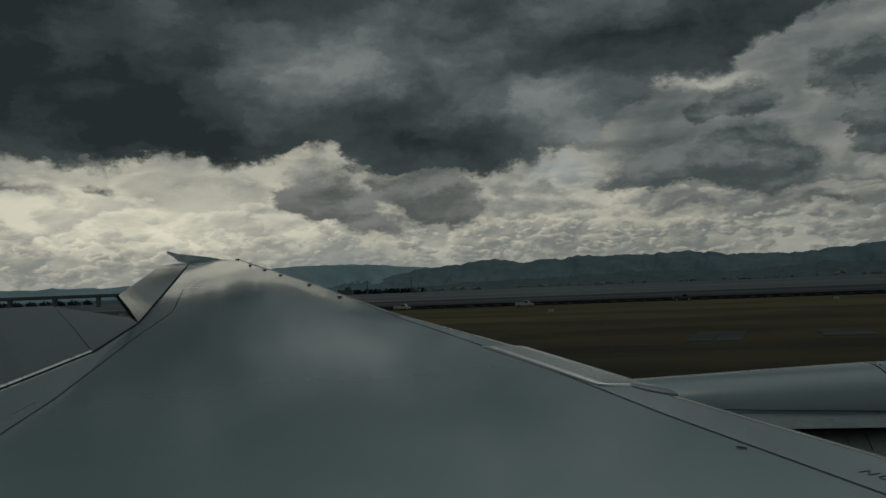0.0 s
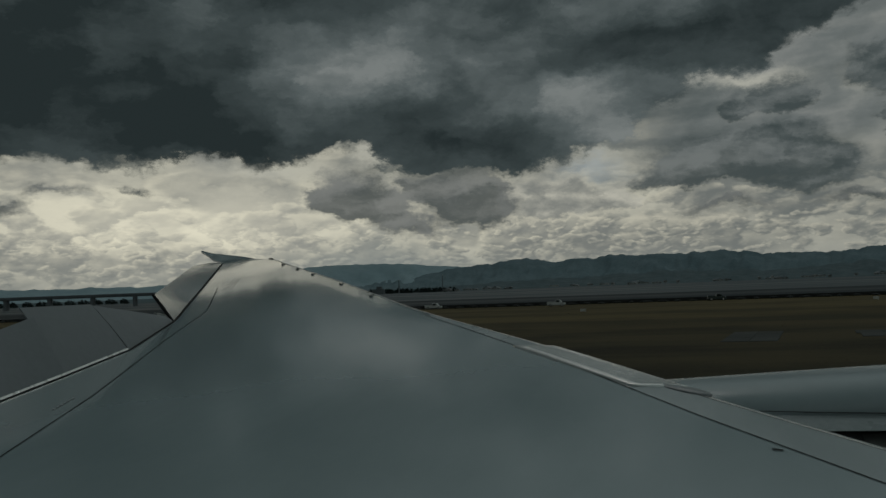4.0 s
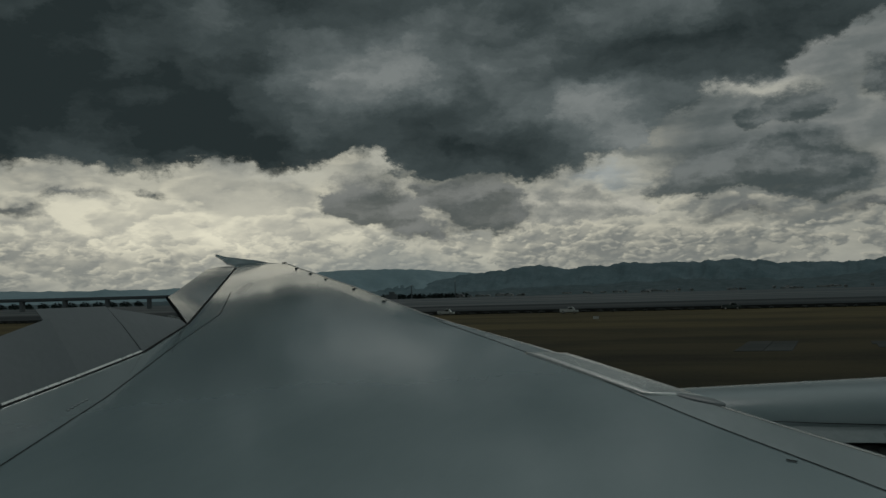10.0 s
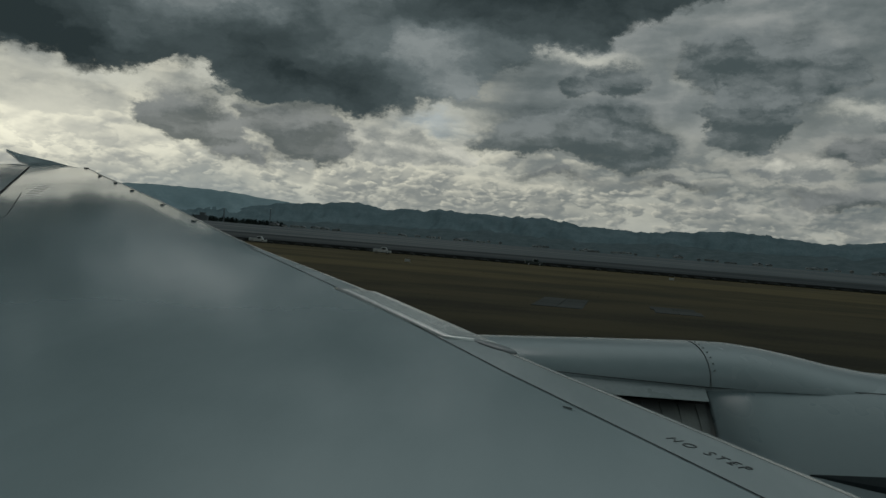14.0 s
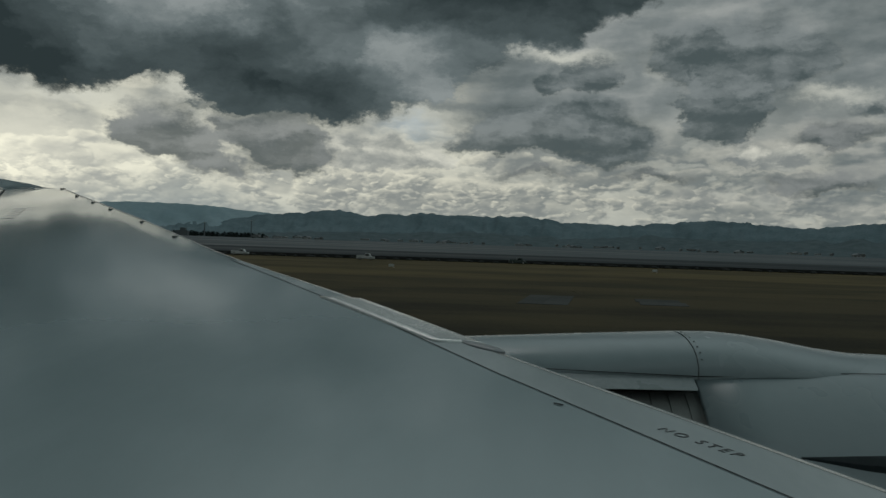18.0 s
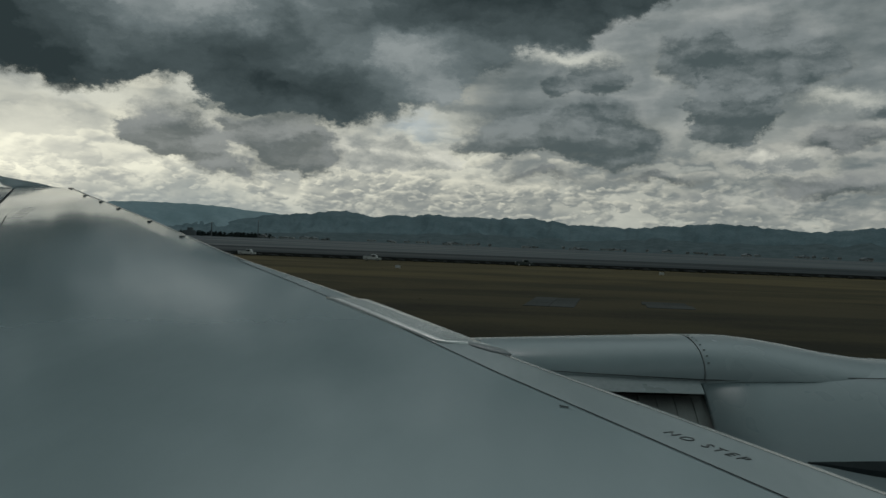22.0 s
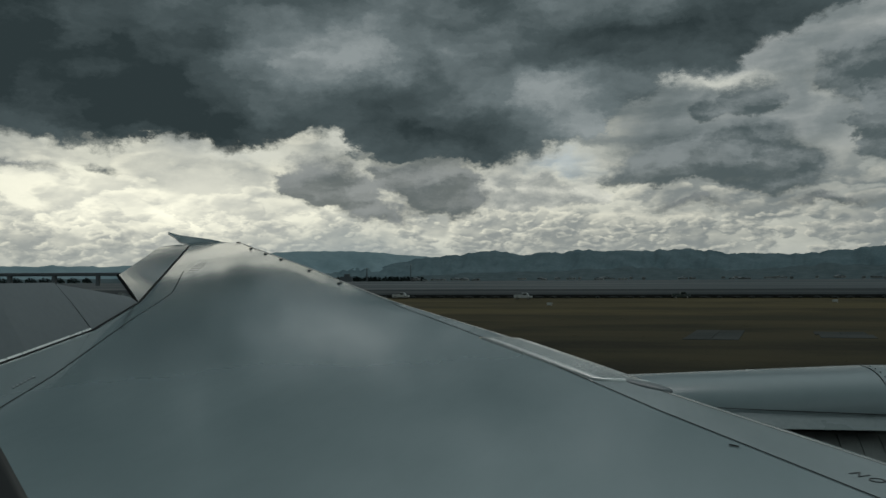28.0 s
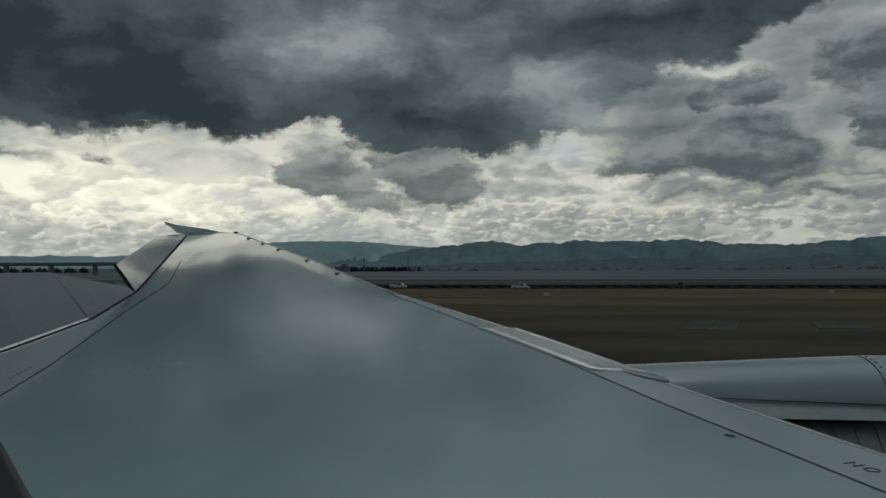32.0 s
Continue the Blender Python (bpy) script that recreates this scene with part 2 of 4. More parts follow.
    col = N.mix(N.smooth(above, -0.25, 0.55), col, deck_col)

    # single dark clouds under the deck
    col = lay(col, ((4.2, 7.5, 5.0, 1.2, 3.4), (9.0, 7.6, 5.0, 2.0, 3.4), (0.8, 7.6, 2.0, 0.8, 1.4), (11.2, 6.4, 2.4, 1.1, 1.6), (8.5, 11.6, 2.0, 1.3, 2.2), (6.0, 11.2, 1.4, 1.2, 1.6),
                    (18.2, 10.0, 3.3, 3.0, 4.2), (21.0, 12.6, 5.0, 2.2, 3.4), (16.2, 12.9, 4.2, 1.8, 2.8), (27.0, 9.3, 1.6, 0.8, 0.9), (29.5, 7.8, 2.6, 0.8, 1.0),
                    (-18.2, 8.6, 1.3, 0.5, 0.7)), (0.062, 0.080, 0.081), (0.19, 0.208, 0.204), 0.94, 0.62, 0.15)
    # dull haze below the horizon
    col = N.mix(N.smooth(el, 0.0, -1.0), col, (0.09, 0.105, 0.104, 1))

    cool = N.add("ShaderNodeVectorMath", operation="MULTIPLY")
    N.plug(cool.inputs[0], col)
    cool.inputs[1].default_value = (0.985, 1.0, 0.995)
    bg = N.add("ShaderNodeBackground")
    N.plug(bg.inputs[0], cool.outputs[0])
    bg.inputs[1].default_value = 1.0
    out = N.add("ShaderNodeOutputWorld")
    world.node_tree.links.new(bg.outputs[0], out.inputs[0])


build_sky()
sun_data = bpy.data.lights.new("veiled_sun", "SUN")
sun_data.energy, sun_data.angle, sun_data.color = 0.2, radians(30), (1.0, 0.97, 0.92)
sun = new("veiled_sun", sun_data)
sun.matrix_world = look((0, 0, 0), [-math.sin(radians(SUN_AZ)) * math.cos(radians(SUN_EL)), -math.cos(radians(SUN_AZ)) * math.cos(radians(SUN_EL)), -math.sin(radians(SUN_EL))])

# ---------------------------------------------------------------- materials


def material(name, low, high, rough=0.5, metal=0.0, scale=1.0, stretch=(1, 1, 1), bump=0.0, bump_scale=20.0, spec=0.5, coat=0.0, fine=0.35, random_tone=0.0, coat_rough=0.12):
    """A surface of two tones mixed by broad and fine noise in metres, with a little relief."""
    mat = bpy.data.materials.new(name)
    mat.use_nodes = True
    N = Nodes(mat.node_tree)
    geo = N.add("ShaderNodeTexCoord").outputs["Object"]
    mp = N.add("ShaderNodeMapping")
    N.plug(mp.inputs[0], geo)
    mp.inputs["Scale"].default_value = stretch
    v = mp.outputs[0]
    broad = N.noise(v, scale, 4.0, 0.55)
    grain = N.noise(v, scale * 14.0, 3.0, 0.6)
    f = N.m("ADD", N.m("MULTIPLY", broad, 1.0 - fine), N.m("MULTIPLY", grain, fine))
    f = N.smooth(f, 0.32, 0.68)
    col = N.mix(f, (*low, 1), (*high, 1))
    if random_tone:
        info = N.add("ShaderNodeObjectInfo")
        k = N.m("MULTIPLY", info.outputs["Random"], random_tone)
        col = N.mix(k, col, (low[0] * 0.5, low[1] * 0.5, low[2] * 0.5, 1))
    b = N.add("ShaderNodeBsdfPrincipled")
    N.plug(b.inputs["Base Color"], col)
    b.inputs["Metallic"].default_value = metal
    N.plug(b.inputs["Roughness"], N.smooth(broad, 0.3, 0.7, rough * 0.75, min(rough * 1.25, 1.0)))
    b.inputs["Specular IOR Level"].default_value = spec
    b.inputs["Coat Weight"].default_value = coat
    b.inputs["Coat Roughness"].default_value = coat_rough
    if bump:
        n = N.add("ShaderNodeBump")
        n.inputs["Strength"].default_value, n.inputs["Distance"].default_value = bump, 0.05
        N.plug(n.inputs["Height"], N.noise(v, bump_scale, 4.0, 0.6))
        N.plug(b.inputs["Normal"], n.outputs[0])
    out = N.add("ShaderNodeOutputMaterial")
    mat.node_tree.links.new(b.outputs[0], out.inputs[0])
    return mat


WING_PAINT = material("wing_grey_paint", (0.212, 0.268, 0.274), (0.25, 0.31, 0.317), 0.13, scale=0.35, stretch=(1, 0.35, 1), spec=0.6, coat=0.5, coat_rough=0.045, fine=0.2)
SLAT_PAINT = material("slat_bare_grey", (0.50, 0.51, 0.49), (0.68, 0.68, 0.65), 0.2, 0.6, scale=1.6, stretch=(1, 0.4, 1), fine=0.5)
SLAT_SKIN = material("worn_slat_paint", (0.255, 0.295, 0.295), (0.33, 0.365, 0.362), 0.22, scale=0.6, stretch=(1.6, 0.5, 1), spec=0.6, coat=0.5, coat_rough=0.05, fine=0.15)
SPOILER_PAINT = material("spoiler_grey_paint", (0.145, 0.16, 0.166), (0.18, 0.196, 0.202), 0.6, scale=0.9, fine=0.25, spec=0.25)
# glossy copy for the outer panels, paler and streaked to carry the sky's reflection
OUTER_SPOILER = material("outer_spoiler_gloss_and_sheen_paint", (0.22, 0.235, 0.235), (0.32, 0.33, 0.325), 0.16, 0.25, scale=1.2, stretch=(1, 2.5, 1), fine=0.25)
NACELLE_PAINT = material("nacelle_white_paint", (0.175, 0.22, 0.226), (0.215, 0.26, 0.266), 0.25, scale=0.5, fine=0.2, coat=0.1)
BARE_METAL = material("bare_leading_edge_metal", (0.60, 0.60, 0.57), (0.74, 0.73, 0.70), 0.22, 0.85, scale=0.6, stretch=(1, 0.3, 1))
MID_GREY = material("grey_fairing_paint", (0.14, 0.16, 0.16), (0.19, 0.21, 0.21), 0.4, scale=2.0)
BEAM = material("scuffed_grey_beam_paint", (0.17, 0.20, 0.20), (0.23, 0.26, 0.26), 0.3, scale=2.0)
FAIRING = material("dark_grey_fairing_paint", (0.12, 0.135, 0.14), (0.165, 0.18, 0.185), 0.35, scale=2.0)
PAD = material("stained_old_concrete", (0.060, 0.064, 0.060), (0.10, 0.105, 0.098), 0.95, scale=0.6, bump=0.2, bump_scale=8, random_tone=0.5, spec=0.03)
COWL_WEDGE = material("dark_wedge_grey", (0.035, 0.048, 0.052), (0.055, 0.068, 0.072), 0.4, scale=2.0)
SEAM = material("seam_rubber_and_rib_shade", (0.014, 0.015, 0.015), (0.03, 0.031, 0.031), 0.9, scale=3.0, spec=0.08)
MARK = material("stencil_paint", (0.03, 0.035, 0.035), (0.10, 0.105, 0.105), 0.6, scale=14.0)
FADED_MARK = material("faded_stencil_paint", (0.20, 0.21, 0.21), (0.28, 0.29, 0.29), 0.6, scale=6.0)
DARK_METAL = material("dark_duct_metal", (0.12, 0.125, 0.115), (0.17, 0.175, 0.162), 0.5, 0.2, scale=2.0)
CASCADE = material("cascade_grid_metal", (0.13, 0.135, 0.125), (0.18, 0.185, 0.172), 0.5, 0.2, scale=3.0)
STEEL = material("pale_steel", (0.55, 0.55, 0.52), (0.75, 0.74, 0.70), 0.3, 0.6, scale=4.0)
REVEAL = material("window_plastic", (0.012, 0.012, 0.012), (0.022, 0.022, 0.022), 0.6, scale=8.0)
# near-black lining and reveal: the unlit cabin's darkness is put into the colour
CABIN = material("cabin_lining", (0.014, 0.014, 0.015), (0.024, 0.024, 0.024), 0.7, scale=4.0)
SKIN = material("fuselage_white_paint", (0.62, 0.64, 0.64), (0.70, 0.72, 0.72), 0.3, scale=0.5)


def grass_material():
    """Dry grass in long bands: tawny by the sea, darker towards the runway, with streaks along the field."""
    mat = bpy.data.materials.new("dry_autumn_grass")
    mat.use_nodes = True
    N = Nodes(mat.node_tree)
    sep = N.add("ShaderNodeSeparateXYZ")
    geo = N.add("ShaderNodeTexCoord").outputs["Object"]
    N.plug(sep.inputs[0], geo)
    x, y = sep.outputs[0], sep.outputs[1]
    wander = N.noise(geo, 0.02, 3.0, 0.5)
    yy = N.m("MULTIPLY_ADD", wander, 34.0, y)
    bands = N.noise(N.xyz(N.m("MULTIPLY", x, 0.010), N.m("MULTIPLY", y, 0.055), 2.0), 1.0, 4.0, 0.6)
    patch = N.noise(N.xyz(N.m("MULTIPLY", x, 0.06), N.m("MULTIPLY", y, 0.10), 7.0), 1.0, 4.0, 0.6)
    blades = N.noise(geo, 3.0, 4.0, 0.7)
    f = N.m("ADD", N.m("MULTIPLY", bands, 0.5), N.m("ADD", N.m("MULTIPLY", patch, 0.3), N.m("MULTIPLY", blades, 0.2)))
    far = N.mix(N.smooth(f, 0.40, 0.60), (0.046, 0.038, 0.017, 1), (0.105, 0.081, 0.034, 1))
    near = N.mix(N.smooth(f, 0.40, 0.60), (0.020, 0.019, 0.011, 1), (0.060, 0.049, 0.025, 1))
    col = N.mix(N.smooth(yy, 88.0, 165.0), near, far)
    b = N.add("ShaderNodeBsdfPrincipled")
    N.plug(b.inputs["Base Color"], col)
    b.inputs["Roughness"].default_value = 0.95
    b.inputs["Specular IOR Level"].default_value = 0.1
    n = N.add("ShaderNodeBump")
    n.inputs["Strength"].default_value, n.inputs["Distance"].default_value = 0.3, 0.06
    N.plug(n.inputs["Height"], N.noise(geo, 1.4, 4.0, 0.65))
    N.plug(b.inputs["Normal"], n.outputs[0])
    out = N.add("ShaderNodeOutputMaterial")
    mat.node_tree.links.new(b.outputs[0], out.inputs[0])
    return mat


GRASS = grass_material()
ASPHALT = material("runway_asphalt", (0.04, 0.042, 0.042), (0.075, 0.076, 0.075), 0.8, scale=0.3, bump=0.3, bump_scale=30)
CONCRETE = material("weathered_concrete", (0.055, 0.058, 0.054), (0.10, 0.105, 0.098), 0.85, scale=0.6, bump=0.2, bump_scale=8, random_tone=0.5)
ROCK = material("seawall_rock", (0.028, 0.030, 0.029), (0.055, 0.057, 0.055), 0.95, scale=0.4, random_tone=0.3, spec=0.05)
WATER = material("bay_water", (0.045, 0.058, 0.062), (0.064, 0.077, 0.080), 0.6, scale=0.004, stretch=(0.2, 1, 1), bump=1.0, bump_scale=0.35, spec=0.1)
INSHORE = material("inshore_water", (0.022, 0.029, 0.031), (0.034, 0.042, 0.044), 0.7, scale=0.01, stretch=(0.2, 1, 1), bump=1.0, bump_scale=0.5, spec=0.04)
# distance haze is mixed into the hills' base colours as paler blue
HILL_NEAR_HAZED = material("wooded_hill_haze_tint", (0.105, 0.150, 0.165), (0.175, 0.228, 0.246), 1.0, scale=0.008, spec=0.0, fine=0.5)
HILL_FOOT_HAZED = material("wooded_foothill_haze_tint", (0.080, 0.108, 0.116), (0.140, 0.172, 0.180), 1.0, scale=0.02, spec=0.0, fine=0.5)
ROOF = material("town_roofs", (0.15, 0.155, 0.16), (0.24, 0.24, 0.245), 0.8, scale=0.05)
DARK_PAINT = material("dark_green_truck_paint", (0.02, 0.035, 0.033), (0.035, 0.055, 0.05), 0.4, scale=2.0)
TUFT = material("tuft_straw", (0.036, 0.030, 0.017), (0.075, 0.056, 0.030), 0.95, scale=0.2, spec=0.1)
# farthest ridge, with the most haze put into its colour
HILL_FAR_HAZED = material("far_hill_haze_tint", (0.22, 0.30, 0.325), (0.29, 0.37, 0.395), 1.0, scale=0.003, spec=0.0)
WHITE = material("white_vehicle_paint", (0.42, 0.44, 0.43), (0.52, 0.53, 0.52), 0.35, scale=2.0)
GLASS_DARK = material("vehicle_glass", (0.02, 0.024, 0.026), (0.03, 0.035, 0.037), 0.08, scale=2.0)
TYRE = material("tyre_rubber", (0.015, 0.015, 0.015), (0.03, 0.03, 0.03), 0.85, scale=8.0)
TOWN = material("town_render", (0.26, 0.27, 0.26), (0.52, 0.51, 0.49), 0.8, scale=0.05, random_tone=0.85)
DARK_TREE = material("shore_trees", (0.02, 0.028, 0.026), (0.045, 0.055, 0.05), 1.0, scale=0.1, spec=0.0)
BRIDGE = material("bridge_steel", (0.10, 0.115, 0.12), (0.15, 0.165, 0.17), 0.8, scale=0.05)

# ---------------------------------------------------------------- small tools


def part(name, bm, mat, parent=None, label="", smooth=False):
    me = bpy.data.meshes.new(name)
    bmesh.ops.recalc_face_normals(bm, faces=bm.faces)
    if smooth:
        for f in bm.faces:
            f.smooth = True
    bm.to_mesh(me)
    bm.free()
    me.materials.append(mat)
    ob = new(name, me)
    if parent:
        ob.parent = parent
    if label:
        ob["label"] = label
    return ob


def box_into(bm, x0, x1, y0, y1, z0, z1, bevel=0.0):
    vs = [bm.verts.new((x, y, z)) for x in (x0, x1) for y in (y0, y1) for z in (z0, z1)]
    fs = [bm.faces.new([vs[i] for i in q]) for q in ((0, 1, 3, 2), (4, 6, 7, 5), (0, 4, 5, 1), (2, 3, 7, 6), (0, 2, 6, 4), (1, 5, 7, 3))]
    if bevel:
        es = {e for f in fs for e in f.edges}
        bmesh.ops.bevel(bm, geom=list(es), offset=bevel, segments=2, affect="EDGES", profile=0.7)
    return bm


def box(x0, x1, y0, y1, z0, z1, bevel=0.0):
    return box_into(bmesh.new(), x0, x1, y0, y1, z0, z1, bevel)


def skin(rows, close=False, caps=False):
    """A sheet over rows of points; close joins each row's end to its start, caps closes the first and last row."""
    bm = bmesh.new()
    vs = [[bm.verts.new(p) for p in r] for r in rows]
    n = len(rows[0])
    for a, b in zip(vs, vs[1:]):
        for i in range(n if close else n - 1):
            j = (i + 1) % n
            bm.faces.new((a[i], a[j], b[j], b[i]))
    if caps:
        bm.faces.new(vs[0][::-1])
        bm.faces.new(vs[-1])
    return bm


def thing(name, x, y, z, label, category, group="", kind=""):
    ob = new(name)
    ob.location = (x, y, z)
    ob.empty_display_size = 0.3
    return tagged(ob, label, category, group, kind)


# ---------------------------------------------------------------- the airliner's wing
plane_ob = thing("airliner", 0, 0, 0, "white airliner with grey swept wing and raised spoilers on runway", "airliner")

LE_Y = (0.0, 4.3, 5.3, 6.7, 9.1, 12.1, 14.17, 16.67, 18.41, 20.48, 22.88, 26.75)
LE_X = (5.45, 2.25, 1.55, 0.50, -1.13, -3.42, -4.77, -6.42, -7.66, -9.12, -10.78, -13.16)
TE_Y = (0, 5.8, 7.7, 9.35, 11.85, 12.91, 14.39, 15.6, 16.93, 18.4, 19.97, 22, 24.33, 25.35)
TE_X = (-5.4, -6.15, -6.42, -6.69, -7.63, -8.16, -8.9, -9.49, -10.14, -10.86, -11.62, -12.63, -13.81, -14.42)


def le_x(y):
    return float(np.mean([np.interp(y + d, LE_Y, LE_X) for d in (-0.5, 0, 0.5)])) if 0.6 < y < 26.2 else float(np.interp(y, LE_Y, LE_X))


def te_x(y):
    return float(np.interp(y, TE_Y, TE_X))


def plane_z(y):
    """Height of the wing's chord plane: it rises outwards and flattens again towards the tip."""
    t = min(max((y - 13.0) / 13.75, 0.0), 1.0)
    return EYE - 1.7 + 0.114 * y + 0.54 * t * t * (1 - t)


CHORD_Y = np.linspace(-4.0, 32.0, 361)
CHORD = np.convolve([max(np.interp(y, LE_Y, LE_X) - np.interp(y, TE_Y, TE_X), 0.5) for y in CHORD_Y], np.hanning(43) / np.hanning(43).sum(), "same")


def chord(y):
    """Length of the wing from front to rear, faired along the span."""
    return float(np.interp(min(max(y, -1.5), 25.35), CHORD_Y, CHORD))


def nose(c):
    """Length of the rounded leading edge on a chord c."""
    return 0.10 + 0.016 * c


def top_z(x, y):
    """Height of the wing's upper skin."""
    a = le_x(y)
    c = chord(y)
    u = min(max((a - x) / c, 0.0), 1.0)
    r = nose(c)
    s = min(max(a + 0.6 * r - x, 0.0) / r, 1.0)
    return plane_z(y) + 0.006 * c * (4 * u * (1 - u)) ** 2 - 0.5 * r * (1 - math.sqrt(max(1 - (1 - s) ** 2, 0.0)))


def wing_mesh():
    us = [0.0, 0.002, 0.006, 0.012, 0.02, 0.03, 0.042, 0.055] + [0.055 + 0.945 * (i / 20) for i in range(1, 21)]
    rows = []
    for i in range(71):
        v = i / 70
        ya, yb = 0.3 + 26.45 * v, 0.3 + 25.05 * v
        xa, xb = le_x(ya), te_x(yb)
        xa += 0.6 * nose(xa - xb)
        c = math.hypot(xa - xb, ya - yb)
        top, low = [], []
        for u in us:
            x, y = xa + (xb - xa) * u, ya + (yb - ya) * u
            z = top_z(x, y)
            top.append((x, y, z))
            low.append((x, y, z - 0.09 * c * math.sin(math.pi * min(u * 0.75 + 0.02, 1)) ** 0.8 if u > 0 else z - 0.004))
        rows.append(top + low[::-1])
    return skin(rows, close=True, caps=True)


wing = part("wing", wing_mesh(), WING_PAINT, plane_ob, "smooth light grey painted wing skin with soft sky reflections", smooth=True)
wing.data.set_sharp_from_angle(angle=radians(40))


def wash_out(me, most):
    """Lean the shading of the outer upper skin forward, as its twist and camber do; more so along the leading edge."""
    out = []
    for loop, cn in zip(me.loops, me.corner_normals):
        n = Vector(cn.vector)
        co = me.vertices[loop.vertex_index].co
        ahead = min(max(1.0 - (le_x(co.y) - co.x) / (0.16 * chord(co.y) + 0.1), 0.0), 1.0)
        t = min(max((co.y + 6.0 * ahead - 11.5) / 6.5, 0.0), 1.0)
        if n.z > 0.8:
            n.x -= most * t * t * (3 - 2 * t)
            n.normalize()
        out.append(n)
    me.normals_split_custom_set(out)


wash_out(wing.data, 0.058)


def nose_mesh():
    """The bare metal skin wrapped round the leading edge."""
    rows = []
    for i in range(121):
        y = 0.4 + 26.2 * i / 120
        a = le_x(y)
        r = nose(a - te_x(min(y, 25.35)))
        row = []
        for k in range(8):
            sx = r * 0.95 * (k / 7) ** 2
            x = a + 0.6 * r - sx + 0.003
            row.append((x, y, top_z(x - 0.003, y) + 0.004))
        rows.append([(row[0][0] - 0.02, y, row[0][2] - 0.5 * r)] + row)
    return skin(rows)


part("leading_edge_skin", nose_mesh(), BARE_METAL, wing, "bright bare metal leading edge", smooth=True)


def tip_mesh():
    le = [(-13.16, 26.75, -0.01), (-14.0, 27.18, 0.0), (-14.75, 27.6, 0.09), (-15.64, 28.0, 0.16), (-16.4, 28.3, 0.23), (-17.0, 28.5, 0.33)]
    te = [(-14.42, 25.35, 0.0), (-14.7, 25.9, -0.03), (-15.05, 26.4, 0.0), (-15.65, 27.0, 0.05), (-16.35, 27.85, 0.17), (-16.97, 28.4, 0.31)]
    rows = []
    for (a, b, dz), (c, d, ez) in zip(le, te):
        ring = []
        for u in (0.0, 0.04, 0.15, 0.4, 0.7, 1.0):
            x, y = a + (c - a) * u, b + (d - b) * u
            z = plane_z(y) + dz + (ez - dz) * u + 0.03 * math.sin(math.pi * u)
            ring.append((x, y, z))
        rows.append(ring + [(x, y, z - 0.05) for x, y, z in ring[::-1]])
    return skin(rows, close=True, caps=True)


part("wing_tip", tip_mesh(), WING_PAINT, plane_ob, "upswept raked wing tip in light grey", smooth=True).data.set_sharp_from_angle(angle=radians(40))


def strip_on_wing(pts, width, lift=0.004, steps=14):
    """A thin strip along points (x, y) on the upper skin."""
    fine = []
    for (x0, y0), (x1, y1) in zip(pts, pts[1:]):
        fine += [(x0 + (x1 - x0) * k / steps, y0 + (y1 - y0) * k / steps) for k in range(steps)]
    fine.append(pts[-1])
    rows = []
    for i, (x, y) in enumerate(fine):
        a, b = fine[max(i - 1, 0)], fine[min(i + 1, len(fine) - 1)]
        dx, dy = b[0] - a[0], b[1] - a[1]
        n = math.hypot(dx, dy)
        ox, oy = -dy / n * width / 2, dx / n * width / 2
        rows.append([(x + ox, y + oy, top_z(x + ox, y + oy) + lift), (x - ox, y - oy, top_z(x - ox, y - oy) + lift)])
    return skin(rows)


SEAM_Y = (2.3, 4.19, 5.2, 6.22, 7.95, 10.15, 11.75)
SEAM_X = (2.9, 1.65, 0.99, 0.32, -0.72, -2.2, -3.3)
rows = []
for i in range(61):
    y = 0.35 + 11.25 * i / 60
    x0 = float(np.interp(y, SEAM_Y, SEAM_X)) + 0.008 if y > 2.3 else 2.9 + (2.3 - y) * 0.66
    x1 = max(le_x(y) - 0.30 * nose(le_x(y) - te_x(y)), x0 + 0.01)
    rows.append([(x0 + (x1 - x0) * k / 6, y, top_z(x0 + (x1 - x0) * k / 6, y) + 0.0025) for k in range(7)])
part("slat_upper_skin", skin(rows), SLAT_SKIN, wing, "paler worn grey skin in front of the seam", smooth=True)
part("slat_seam", strip_on_wing([(2.9, 2.3), (1.65, 4.19), (0.99, 5.2), (0.32, 6.22), (-0.72, 7.95), (-2.2, 10.15), (-3.3, 11.75)], 0.012), SEAM, wing, "thin dark panel seam")
part("spoiler_seam", strip_on_wing([(-4.3, 3.9), (-4.56, 4.66), (-5.0, 5.95), (-5.3, 6.84), (-6.2, 9.1), (-6.6, 10.1), (-7.62, 12.9), (-9.5, 16.56)], 0.013), SEAM, wing, "thin dark panel seam")

# rounded leading edge slat in two lengths, the inner one standing a little proud
def slat_mesh(y0, y1, out, depth, height):
    rows = []
    for i in range(25):
        y = y0 + (y1 - y0) * i / 24
        c = le_x(y) - te_x(min(y, 25.35))
        x, z = le_x(y), plane_z(y)
        b = 0.022 * c
        ring = []
        for k in range(11):
            a = math.pi * (k / 10) - math.pi / 2
            px = x + out * math.cos(a) + (0 if k < 6 else -depth * (k - 5) / 5)
            pz = z - 0.06 + height * math.sin(a) * 0.5 if k < 6 else z + 0.014 - 0.009 * ((10 - k) / 4) ** 2
            ring.append((px, y, pz))
        ring += [(x - depth, y, z - 0.2)]
        rows.append(ring)
    return skin(rows, close=True, caps=True)


